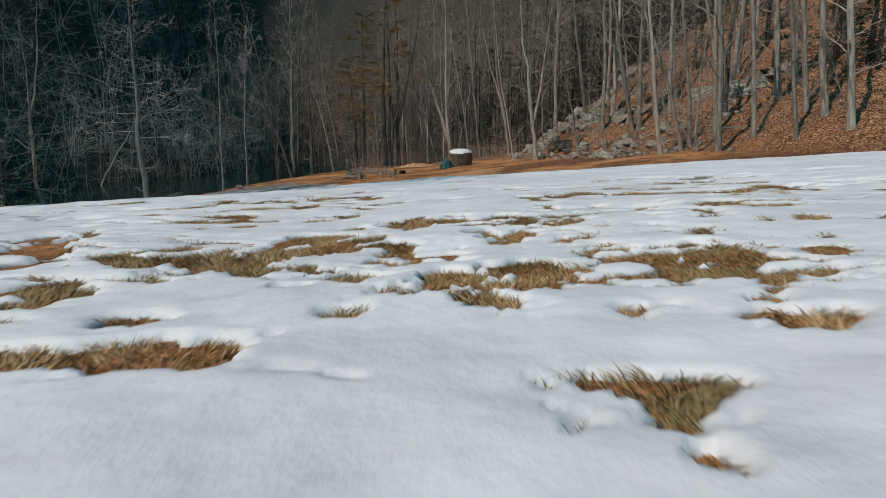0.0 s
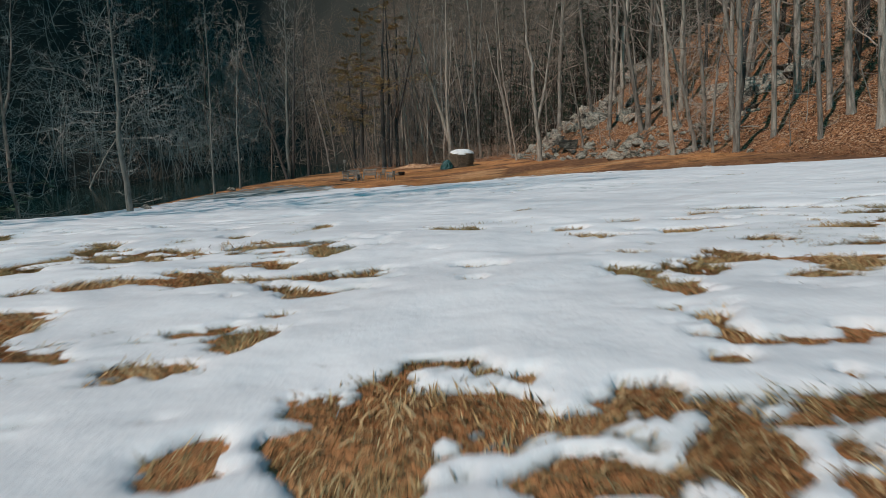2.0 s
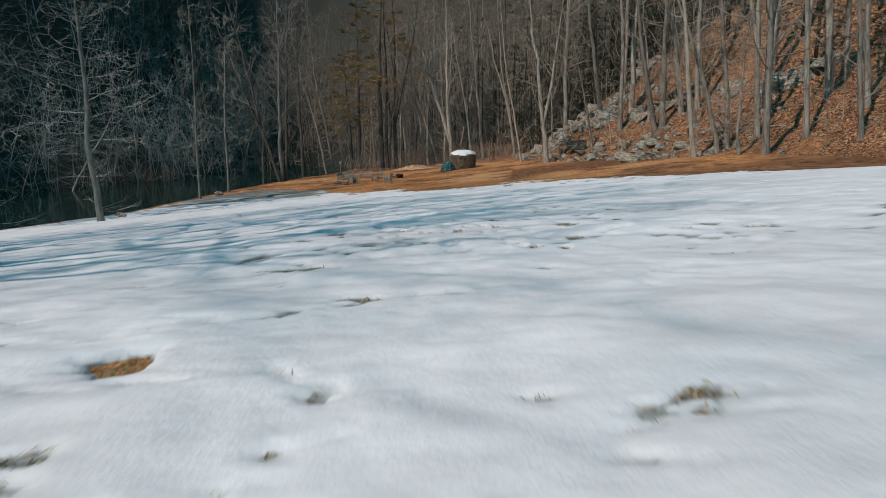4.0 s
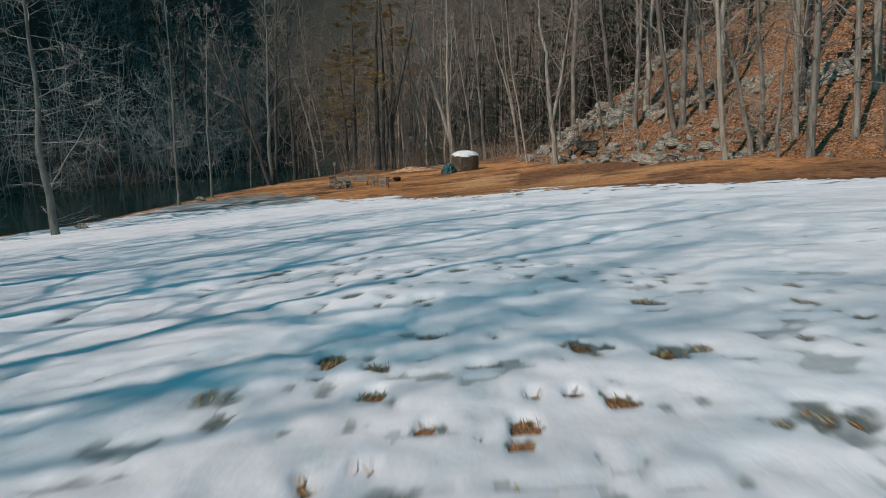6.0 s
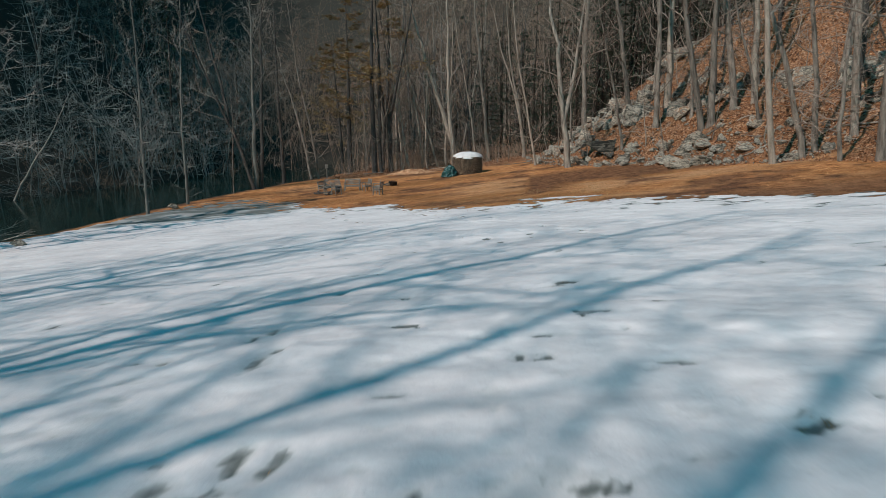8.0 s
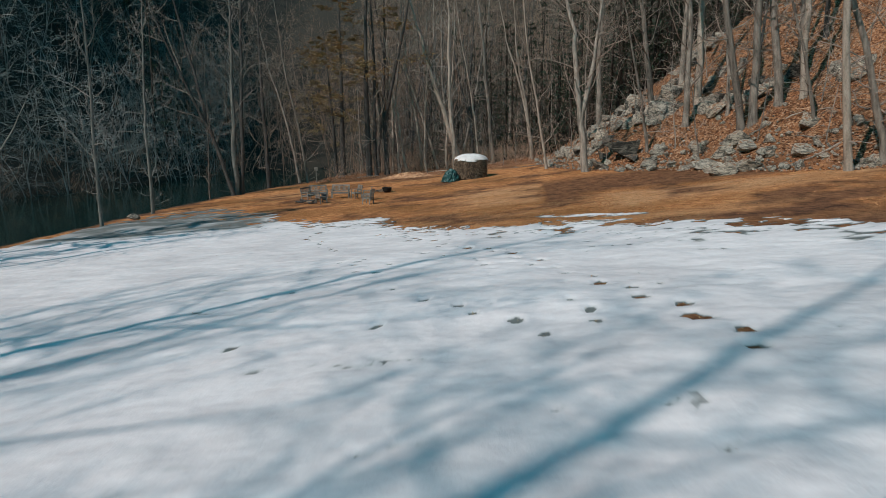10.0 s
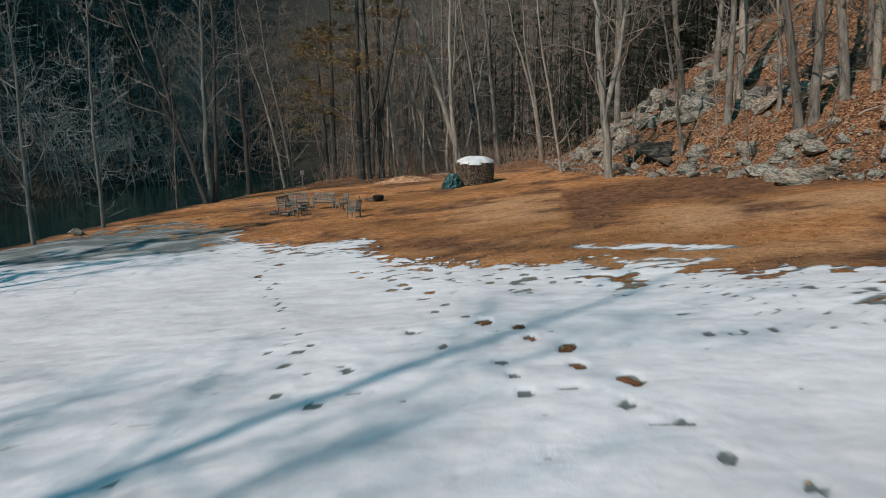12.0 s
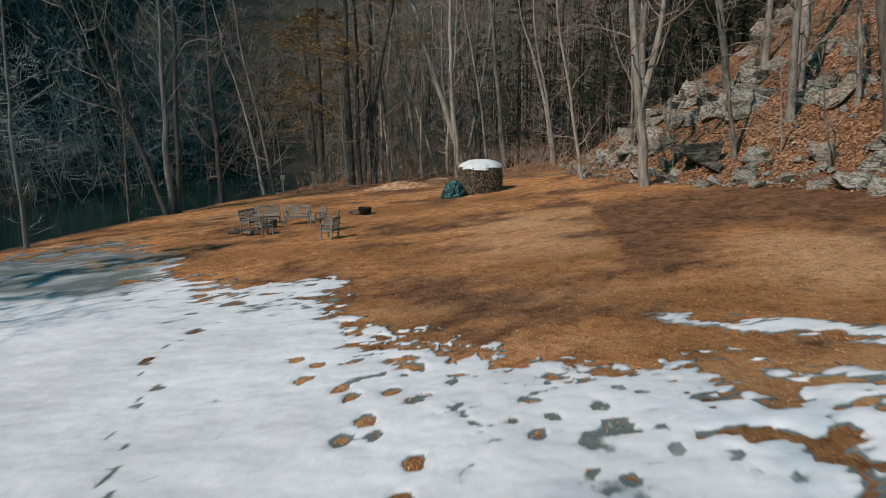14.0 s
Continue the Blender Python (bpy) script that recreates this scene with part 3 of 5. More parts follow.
# the walkers' trails over the lower field: deep prints, then fainter ones; x, y
TRAIL_DEEP = [
    (-1.3, 38.24), (-0.46, 36.39), (-0.52, 35.75), (0.39, 33.57), (0.81, 33.16), (0.86, 32.54), (1.26, 32.07), (1.23, 31.43), (1.59, 30.89), (-2.1, 39.16),
    (-2.44, 40.15), (-4.89, 42.38), (-5.05, 40.86), (-2.05, 39.8), (-1.48, 38.65), (-1.02, 37.47), (0.09, 39.61), (2.05, 28.11), (2.39, 27.66), (2.29, 27.01),
    (2.64, 26.5), (2.52, 25.87), (2.71, 25.21), (2.57, 24.65),
]
TRAIL_FAINT = [
    (0.64, 26.27), (0.89, 25.64),
    (-4.97, 40.6), (-4.15, 38.67), (-3.63, 37.43), (-3.39, 36.6), (-3.16, 36.01), (-2.76, 34.58), (-2.37, 34.0), (-2.35, 33.31), (-1.97, 33.09), (-2.09, 32.83),
    (-2.53, 32.94), (-2.12, 32.29), (-1.73, 31.8), (-1.36, 31.97), (-1.27, 31.77), (-1.89, 31.17), (-1.46, 30.77), (-0.31, 34.63), (0.18, 34.03), (0.45, 31.61),
    (-0.19, 32.49), (0.52, 31.18), (0.58, 30.64), (-0.89, 37.08), (-0.16, 35.07), (-0.66, 33.33), (3.23, 32.09), (3.39, 32.26), (3.72, 32.23), (2.97, 32.17),
    (-5.1, 41.54), (-4.77, 40.03), (-4.22, 39.36), (-4.27, 38.92), (-3.96, 37.78), (-3.41, 36.82), (-3.14, 36.26), (-1.22, 37.05), (-0.52, 39.14), (-0.08, 38.52),
]
TRAIL_FAINT_TOO = [
    (-0.84, 38.31), (1.76, 37.72), (1.94, 37.52), (1.85, 36.63), (0.9, 37.11), (0.7, 36.69), (2.12, 36.43), (1.04, 35.94), (1.32, 35.78), (1.42, 37.26),
    (1.83, 36.19), (2.23, 36.02), (2.31, 35.77), (2.56, 35.63), (2.94, 35.9), (2.98, 35.62), (1.39, 30.21), (1.71, 29.84), (1.78, 29.17), (2.1, 28.7),
    (2.82, 27.81), (-0.43, 27.75), (0.02, 27.25), (0.19, 26.74), (-0.96, 26.49), (-0.98, 28.86), (-5.44, 31.55), (4.8, 30.83), (5.04, 30.76), (-3.08, 29.14),
    (-2.74, 29.54), (-3.96, 28.52), (-2.63, 26.15), (1.51, 25.99), (1.56, 26.53), (1.4, 27.07),
]


def snow_depth(x, y):
    """Thickness of the snow; below zero the turf lies bare."""
    ax, ay = (wave(x, y, 1.6, 31, 4) - 0.5), (wave(x, y, 1.6, 41, 4) - 0.5)
    fine = wave(x, y, 11.0, 35, 4, 0.6) - 0.5
    coarse = wave(x, y, 5.0, 36, 3, 0.6) - 0.5
    d = 0.014 + 0.024 * wave(x, y, 0.4, 51, 2) + 0.030 * (wave(x, y * 1.4, 2.2, 52, 4) - 0.45) + 0.008 * (wave(x, y * 1.5, 9.0, 53, 3) - 0.5)
    hole = np.zeros_like(x)
    for px, py, rx, ry in PATCHES_NEAR + PATCHES_LEFT + PATCHES_MIDDLE + PATCHES_MORE + PATCHES_MID + PATCHES_FAR:
        big = 0.85 if (px, py, rx, ry) in PATCHES_MIDDLE else 1.2 if px < 0.5 and py < 2.3 else 1.02 if py < 3.45 else 0.84 if py < 4.5 else 0.72
        ux, uy = rx * big, ry * big
        near = (np.abs(x - px) < ux * 2.2 + 0.1) & (np.abs(y - py) < uy * 2.2 + 0.1)
        if near.any():
            q = np.hypot((x[near] - px + ax[near] * ux * 1.5) / ux, (y[near] - py + ay[near] * uy * 1.5) / uy)
            hole[near] = np.maximum(hole[near], (0.6 if py > 7 and rx < 0.09 else 1.0) * np.clip((1.25 - q + (fine[near] * 3.0 + coarse[near] * 2.8)) / 0.8, 0, 1))
    for px, py, r in TUFTS:
        near = (np.abs(x - px) < r * 2 + 0.1) & (np.abs(y - py) < r * 2 + 0.1)
        if near.any():
            q = np.hypot((x[near] - px + ax[near] * r) / r, (y[near] - py + ay[near] * r) / r)
            hole[near] = np.maximum(hole[near], np.clip((1.3 - q + fine[near] * 1.6 + coarse[near]) / 0.5, 0, 1))
    sunk = np.zeros_like(x)
    crossing = [(px, py, 0.055 + 0.03 * ((k * 0.618) % 1.0)) for k, (px, py) in enumerate(CROSSING)]
    for px, py, r in PRINTS_NEAR + PRINTS_NEXT + crossing + DENTS_NEAR + DENTS_NEXT:
        near = (np.abs(x - px) < r * 2.4 + 0.1) & (np.abs(y - py) < r * 4.5 + 0.1)
        if near.any():
            deep = 1.0 if (px, py, r) in PRINTS_NEAR or (px, py, r) in PRINTS_NEXT + crossing else 0.93
            q = np.hypot((x[near] - px + ax[near] * 0.09) / (r * 1.35), (y[near] - py + ay[near] * 0.09) / (r * 2.5))
            sunk[near] = np.maximum(sunk[near], deep * np.clip((1.35 - q + fine[near] * 1.1 + coarse[near] * 0.6) / 1.15, 0, 1))
    for i, (px, py) in enumerate(TRAIL_DEEP + TRAIL_FAINT + TRAIL_FAINT_TOO):
        deep = i < len(TRAIL_DEEP)
        r = (0.105 if deep else 0.085) * (0.85 + 0.3 * ((i * 0.618) % 1.0)) * (1.25 if py > 37 else 1.0)
        near = (np.abs(x - px) < r * 2 + 0.1) & (np.abs(y - py) < r * 2.8 + 0.1)
        if near.any():
            skew = (x[near] - px) * 0.5 * ((i * 0.37) % 1.0 - 0.5)
            q = np.hypot((x[near] - px + ax[near] * 0.12) / r, (y[near] - py + skew + ay[near] * 0.12) / (r * 1.35))
            hole[near] = np.maximum(hole[near], np.clip((1.25 - q + fine[near] * 0.9) / 0.4, 0, 1) * (1.0 if deep else 0.66))
    # small tufts break through where the cover is thin
    thin = np.clip((x * -0.06 + 0.55) * np.clip((9.5 - y) / 4, 0, 1) + np.clip((14 - np.abs(y - 11)) / 14, 0, 1) * 0.15, 0, 1)
    hole = np.maximum(hole, np.clip((wave(x, y * 1.8, 1.9, 81, 5, 0.6) - 0.69 + 0.12 * thin) * 10, 0, 1) * np.where(y > 1.0, np.where(y > 5, 0.58, 1.0), 0.0))
    specks = np.clip((wave(x, y * 1.5, 4.6, 82, 4, 0.6) - 0.635 + 0.05 * thin) * 12, 0, 1) * np.clip((wave(x, y, 0.7, 84, 3) - 0.4) * 6, 0, 1)
    hole = np.maximum(hole, specks * np.clip((y - 1.2) / 0.6, 0, 1) * np.clip((9 - y) / 2, 0, 1) * 0.9)
    pits = np.clip((wave(x, y * 1.5, 4.2, 85, 3) - 0.6) * 9, 0, 1) * np.clip((y - 7.5) / 2, 0, 1) * np.clip((21 - y) / 4, 0, 1) * np.clip((wave(x, y, 0.35, 86, 2) - 0.3) * 4, 0, 1)
    d = d * (1 - 0.6 * pits)
    sunk = np.maximum(sunk, 0.85 * np.clip((wave(x, y * 1.7, 2.6, 87, 4, 0.6) - 0.6) * 10, 0, 1) * np.clip((y - 7) / 3, 0, 1) * np.clip((24 - y) / 5, 0, 1) * np.clip((wave(x, y, 0.28, 88, 2) - 0.34) * 5, 0, 1))
    # fine dark pits on the right stand in for dappled tree shade
    sunk = np.maximum(sunk, np.clip((wave(x, y * 1.5, 10.0, 89, 3, 0.6) - 0.6) * 12, 0, 1) * np.clip((x - 2.5) / 1.5, 0, 1) * np.clip((y - 31) / 2, 0, 1))
    d = d + 0.006 * (wave(x, y, 34.0, 37, 2, 0.6) - 0.5) * np.clip(1 - y / 12, 0, 1)
    d = d * (1 - sunk) + 0.0005 * sunk
    d = d * (1 - hole) - 0.016 * hole
    # left snow thinned and greyed, partly to stand in for tree shade there
    thin_shade = np.clip((-6.5 - x) / 3, 0, 1) * np.clip((y - 44.5) / 3, 0, 1)
    d = d - thin_shade * np.maximum(d - 0.002 - 0.012 * (wave(x, y * 1.6, 0.9, 83, 4) - 0.5), 0)
    rim = (np.interp(x + ax * 2.0, *EDGE) + (wave(x, y, 0.7, 61, 4) - 0.5) * 2.2 + fine * 1.8 + coarse * 1.6 - y)
    strip = 1.0 - np.hypot((x - 4.6 - ax * 0.4) / 1.5, (y - 39.2 + (x - 4.6) * 0.75 - ay * 0.4) / 0.6) + fine * 0.6
    rim = np.maximum(rim, strip * 0.8)
    melt = np.clip(1.25 - rim / 4.2, 0, 1) * np.clip((wave(x * 0.8, y * 1.5, 2.0, 71, 5, 0.62) - 0.5) * 8, 0, 1)
    return np.minimum(d * (1 - melt) - 0.02 * melt, np.where(rim > 0, rim * 0.05, rim * 0.5))


ys = np.concatenate([np.arange(-34, -1.2, 0.8), np.arange(-1.2, 0.4, 0.06), np.arange(0.4, 4.5, 0.019), np.arange(4.5, 9, 0.03), np.arange(9, 20, 0.06), np.arange(20, 33, 0.1), np.arange(33, 44, 0.075), np.arange(44, 60, 0.15)])
us = np.linspace(-1, 1, 290)
W = (16.0 + 0.5 * np.clip(ys, 0, 30))[:, None]
SX = W * (0.14 * us + 0.5 * us ** 3 + 0.36 * us ** 5)[None, :]
SY = np.repeat(ys[:, None], len(us), 1)
D = snow_depth(SX, SY)
side = W * (1 - np.abs(us))[None, :] * 0.9 + (wave(SX, SY, 0.25, 63, 4) - 0.75) * 7
D = np.minimum(D, 0.05 * np.minimum(side, SY + 31 + (wave(SX, SY, 0.2, 64, 3) - 0.5) * 8))
D = np.where(SX < np.interp(SY, *SHORE) + 1.0, -0.05, D)
base = height(SX, SY)
lumps = 0.055 * (wave(SX, SY * 1.4, 0.8, 57, 3) - 0.46) + 0.022 * (wave(SX, SY * 1.3, 2.3, 58, 3) - 0.35)
SZ = base + lumps * np.clip(D / 0.02, 0, 1) * np.where(SY > 34, 0.7, 1.0) + np.where(D > 0, 0.003 * (1 - np.exp(-np.maximum(D, 0) / 0.004)) + D * np.where(SY > 34, 0.3, 0.7), D * np.where(SY > 12, 2.5, 4.0))
cell = np.maximum.reduce([D[:-1, :-1], D[1:, :-1], D[:-1, 1:], D[1:, 1:]]) > -0.005
me, used = grid_mesh("snow", SX, SY, SZ, SNOW, keep=cell)
give(me, "depth", D.ravel()[used])
tagged(new("snow", me), "thin grey-white melting snow over the turf", "snow", kind="structure")

# ---- trees ----


class Tube:
    """Collects tapered tubes into one list of points and faces."""

    def __init__(self):
        self.v, self.f = [], []

    def add(self, pts, radii, sides):
        side = Vector((0.31, 0.95, 0.1))
        start = len(self.v)
        for i, (p, r) in enumerate(zip(pts, radii)):
            d = (pts[min(i + 1, len(pts) - 1)] - pts[max(i - 1, 0)]).normalized()
            a = d.cross(side)
            a = a.normalized() if a.length > 1e-4 else Vector((1, 0, 0))
            b = d.cross(a)
            if i == len(pts) - 1 and r < 0.004:
                self.v.append(p)
                k = len(self.v) - 1
                o = k - sides
                self.f += [(o + j, o + (j + 1) % sides, k) for j in range(sides)]
                return
            for j in range(sides):
                w = 2 * math.pi * j / sides
                self.v.append(p + a * (r * math.cos(w)) + b * (r * math.sin(w)))
            if i:
                o = start + (i - 1) * sides
                self.f += [(o + j, o + (j + 1) % sides, o + sides + (j + 1) % sides, o + sides + j) for j in range(sides)]


def grow(rng, start, way, length, r0, n, wander, lift, tip=0.15):
    pts, p, d = [start], start, way.normalized()
    for i in range(n):
        d = (d + Vector((rng.gauss(0, wander), rng.gauss(0, wander), rng.gauss(0, wander) + lift))).normalized()
        p = p + d * (length / n)
        pts.append(p)
    return pts, [r0 * (1 - (1 - tip) * i / n) for i in range(n + 1)]


def along(pts, f):
    k = f * (len(pts) - 1)
    i = min(int(k), len(pts) - 2)
    return pts[i].lerp(pts[i + 1], k - i), (pts[i + 1] - pts[i]).normalized()


def bare_tree(seed, h, r, low, limbs, twigs, spread, bark, twig, fork=False, tip=0.1, rise=(-0.05, 0.85), crook=0.028, snags=12, stout=0.3, fine=1.0):
    """A leafless broadleaf: trunk, limbs, boughs and twigs. Returns the two meshes."""
    rng = random.Random(seed)
    stem, crown = Tube(), Tube()
    pts, rad = grow(rng, Vector((0, 0, -0.3)), Vector((rng.gauss(0, 0.012), rng.gauss(0, 0.012), 1)), h, r, 14, crook, 0.06, tip)
    for q in pts[1:]:
        q += Vector((rng.gauss(0, r * 0.22), rng.gauss(0, r * 0.22), 0))
    rad[0] *= 1.45
    pts.insert(1, pts[0].lerp(pts[1], 0.35)), rad.insert(1, r * 1.02)
    stem.add(pts, rad, 9)
    mains = [(pts, rad)]
    if fork:
        s, d = along(pts, 0.28)
        w = rng.uniform(0, 6.28)
        p2, r2 = grow(rng, s, d + Vector((math.cos(w), math.sin(w), 0)) * 0.35, h * 0.68, r * 0.7, 9, 0.05, 0.07, 0.1)
        stem.add(p2, r2, 7)
        mains.append((p2, r2))
    for i in range(snags):
        s, d = along(pts, rng.uniform(0.07, max(low, 0.3)))
        w = rng.uniform(0, 6.28)
        lp, lr = grow(rng, s, Vector((math.cos(w), math.sin(w), rng.uniform(-0.2, 0.9))), h * rng.uniform(0.03, 0.12), 0.02, 4, 0.25, 0.03, 0.2)
        lr[-1] = 0.003
        crown.add(lp, lr, 3)
        for _ in range(3):
            s2, d2 = along(lp, rng.uniform(0.3, 0.95))
            crown.add([s2, s2 + (d2 + Vector((rng.gauss(0, 0.7), rng.gauss(0, 0.7), rng.gauss(0.2, 0.5)))) * h * rng.uniform(0.012, 0.04)], [0.01, 0.002], 3)
    for i in range(limbs):
        mp, mr = mains[i % len(mains)]
        f = low + (0.97 - low) * ((i + rng.random()) / limbs)
        s, d = along(mp, f)
        w = i * 2.4 + rng.uniform(-0.5, 0.5)
        L = h * spread * (1.15 - 0.75 * f) * rng.uniform(0.6, 1.25)
        rr = max(r * (1 - f) * stout, 0.015)
        lp, lr = grow(rng, s, Vector((math.cos(w), math.sin(w), rng.uniform(*rise))), L, rr, 7, 0.17, rng.uniform(-0.03, 0.14), 0.1)
        crown.add(lp, lr, 5)
        for k in range(twigs):
            f2 = 0.22 + 0.76 * (k + rng.random()) / twigs
            s2, d2 = along(lp, f2)
            side = d2.cross(Vector((rng.gauss(0, 1), rng.gauss(0, 1), rng.gauss(0, 1)))).normalized()
            L2 = L * (0.5 - 0.28 * f2) * rng.uniform(0.6, 1.3)
            bp, br = grow(rng, s2, d2 * 0.8 + side + Vector((0, 0, 0.25)), L2, max(rr * (1 - f2) * 0.5, 0.012 * fine), 4, 0.24, 0.05, 0.2)
            br[-1] = 0.003
            crown.add(bp, br, 3)
            for q in range(twigs):
                f3 = 0.2 + 0.78 * (q + rng.random()) / twigs
                s3, d3 = along(bp, f3)
                side = d3.cross(Vector((rng.gauss(0, 1), rng.gauss(0, 1), rng.gauss(0, 1)))).normalized()
                L3 = L2 * rng.uniform(0.25, 0.55)
                p3 = s3 + (d3 + side * 0.9 + Vector((0, 0, 0.2))).normalized() * L3
                crown.add([s3, p3], [0.0105 * fine, 0.003 * fine], 3)
    return mesh_of("trunk", stem.v, stem.f, bark, True), mesh_of("crown", crown.v, crown.f, twig)


def conifer(seed, h, r, low, whorls, reach, droop, clumps, bark, needles, flat=0.25, fluff=1.0, inner=0.3, sprays=3, slim=1.0):
    """Trunk with boughs, and a crown of many small sprays."""
    rng = random.Random(seed)
    stem, boughs = Tube(), Tube()
    pts, rad = grow(rng, Vector((0, 0, -0.3)), Vector((0, 0, 1)), h, r, 8, 0.015, 0.05, 0.08)
    stem.add(pts, rad, 8)
    v, f = [], []
    for i in range(whorls):
        fh = low + (0.99 - low) * (i / whorls) ** 0.9
        s, d = along(pts, fh)
        for k in range(rng.choice((3, 4, 5))):
            if rng.random() < 0.18:
                continue
            w = rng.uniform(0, 6.28)
            L = reach * (1.08 - fh) / (1.08 - low) * rng.uniform(0.55, 1.15) + 0.3
            bp, br = grow(rng, s, Vector((math.cos(w), math.sin(w), droop)), L, max(0.05 * (1 - fh), 0.016), 3, 0.1, 0.03, 0.2)
            boughs.add(bp, br, 3)
            for c in range(max(3, int(clumps * L / reach))):
                p, d2 = along(bp, rng.uniform(inner, 1.0))
                p = p + Vector((rng.gauss(0, 0.1 * L), rng.gauss(0, 0.1 * L), rng.gauss(0, 0.04 * L)))
                for _ in range(sprays):
                    way = Vector((d2.x + rng.gauss(0, 0.9), d2.y + rng.gauss(0, 0.9), rng.gauss(0, flat))).normalized() * rng.uniform(0.25, 0.6) * fluff
                    wide = Vector((-way.y, way.x, rng.gauss(0, 0.08))) * rng.uniform(0.1, 0.24) * slim
                    o = len(v)
                    v += [p, p + way * 0.5 + wide, p + way, p + way * 0.55 - wide]
                    f.append((o, o + 1, o + 2, o + 3))
    leafy, o = len(f), len(v)
    crown = mesh_of("crown", v + boughs.v, f + [tuple(o + k for k in q) for q in boughs.f], needles)
    crown.materials.append(bark)
    crown.polygons.foreach_set("material_index", [0] * leafy + [1] * len(boughs.f))
    return mesh_of("trunk", stem.v, stem.f, bark, True), crown


def stand_tree(meshes, x, y, name, label, category="tree", group="", turn=0.0, size=1.0, lean=0.0, lean_way=0.0, sink=0.0, girth=1.0):
    root = new(name)
    root.empty_display_size = 0.5
    part("trunk", meshes[0], root)
    part("crown", meshes[1], root)
    axis = Vector((-math.sin(lean_way), math.cos(lean_way), 0))
    z = float(height(x, y)) - sink
    root.matrix_basis = Matrix.Translation((x, y, z)) @ Matrix.Rotation(radians(lean), 4, axis) @ Matrix.Rotation(turn, 4, "Z") @ Matrix.Diagonal((size * girth, size * girth, size, 1))
    return tagged(root, label, category, group)


TALL = [bare_tree(100 + i, 22 + 2 * (i % 3), 0.21 + 0.035 * (i % 3), 0.2 + 0.05 * (i % 3), 26, 5, 0.25, BARK, TWIG, i % 3 == 1) for i in range(5)]
SLIM = [bare_tree(200 + i, 16 + i, 0.12 + 0.015 * i, 0.15, 26, 5, 0.18, BARK, TWIG, crook=0.04) for i in range(4)]
WIDE = [bare_tree(300 + i, 15 + 2 * i, 0.15, 0.1, 32, 6, 0.33, BARK, FAR_TWIG, i == 1, 0.1, (-0.35, 0.5), 0.06) for i in range(3)]
PALE = [bare_tree(400 + i, 22, 0.26, 0.34, 16, 5, 0.24, PALE_BARK, PALE_TWIG) for i in range(2)]
VASE = bare_tree(450, 19, 0.24, 0.34, 34, 6, 0.32, GREY_BARK, PALE_TWIG, False, 0.08, (0.6, 1.8), 0.028, 12, 0.2)
BANKSIDE = [bare_tree(460 + i, 17 + 3 * i, 0.13 + 0.03 * i, (0.36, 0.2)[i], 26, 6, 0.24, GREY_BARK, PALE_TWIG, False, 0.1, (-0.25, 0.7), 0.045) for i in range(2)]
SPREADING = bare_tree(480, 15, 0.25, 0.3, 34, 6, 0.36, BARK, TWIG, True, 0.12, (0.1, 1.0), 0.04)
SAPLING = [bare_tree(500 + i, 5 + 1.5 * i, 0.04, 0.15, 11, 3, 0.25, BARK, TWIG, crook=0.07, snags=3) for i in range(3)]
FARTREE = [bare_tree(600 + i, 15 + 2 * i, 0.11, 0.1, 20, 4, 0.3, DARK_BARK, FAR_TWIG, i == 2, 0.1, (-0.2, 0.9), 0.07) for i in range(4)]
INNER = [bare_tree(620 + i, 20 + 2 * i, 0.17 + 0.03 * i, 0.16, 20, 4, 0.2, (DARK_BARK, DARK_BARK, BARK)[i], TWIG, i == 0, 0.1, (0.1, 1.3), 0.04) for i in range(3)]
SHADE = [bare_tree(650 + i, 25, 0.15, 0.32, 26, 7, 0.3, BARK, TWIG, False, 0.3, (-0.05, 0.85), 0.006, 4, 0.75, 1.1) for i in range(2)]
SHADE.append(bare_tree(655, 26, 0.15, 0.62, 18, 7, 0.3, BARK, TWIG, False, 0.3, (-0.05, 0.85), 0.006, 2, 0.75, 1.1))


def recolour(meshes, bark, twig):
    out = [me.copy() for me in meshes]
    for me, m in zip(out, (bark, twig)):
        me.materials[0] = m
    return out


DARK_TREES = [recolour(t, DARK_BARK, TWIG) for t in TALL[:3]]
HEMLOCK = [conifer(700 + i, 17 + 3 * i, 0.22, 0.05, 16, 3.8, -0.12, 8, HEM_BARK, NEEDLE, 0.6, 0.95, 0.25, 4, 1.15) for i in range(3)]
PINES = [conifer(800 + i, 24, 0.33, 0.3, 13, 6.6, 0.1, 60, DARK_BARK, PINE, 0.3, 0.8, 0.5, 9, 0.6) for i in range(2)]

BIRCH = [recolour(t, PALE_BARK, TWIG) for t in SLIM]
OAK_LABEL = "tall leafless grey-barked tree on the leaf-strewn slope"
place = random.Random(11)
# the trees that stand out: x, y, lean towards +x in degrees, radius at the foot, kind
KINDS = {"tall": TALL, "slim": SLIM, "pale": PALE, "wide": WIDE, "vase": [VASE], "bank": BANKSIDE, "spread": [SPREADING], "dark": DARK_TREES, "thin": SLIM, "birch": BIRCH}
GIRTH = {"tall": (0.21, 0.245, 0.28, 0.21, 0.245), "slim": (0.12, 0.135, 0.15, 0.165), "pale": (0.26, 0.26), "wide": (0.15, 0.15, 0.15), "vase": (0.24,), "bank": (0.13, 0.16), "spread": (0.25,), "dark": (0.21, 0.245, 0.28), "thin": (0.12, 0.135, 0.15, 0.165), "birch": (0.12, 0.135, 0.15, 0.165)}
STATURE = {"thin": 0.7, "bank": 0.9, "wide": 0.85}


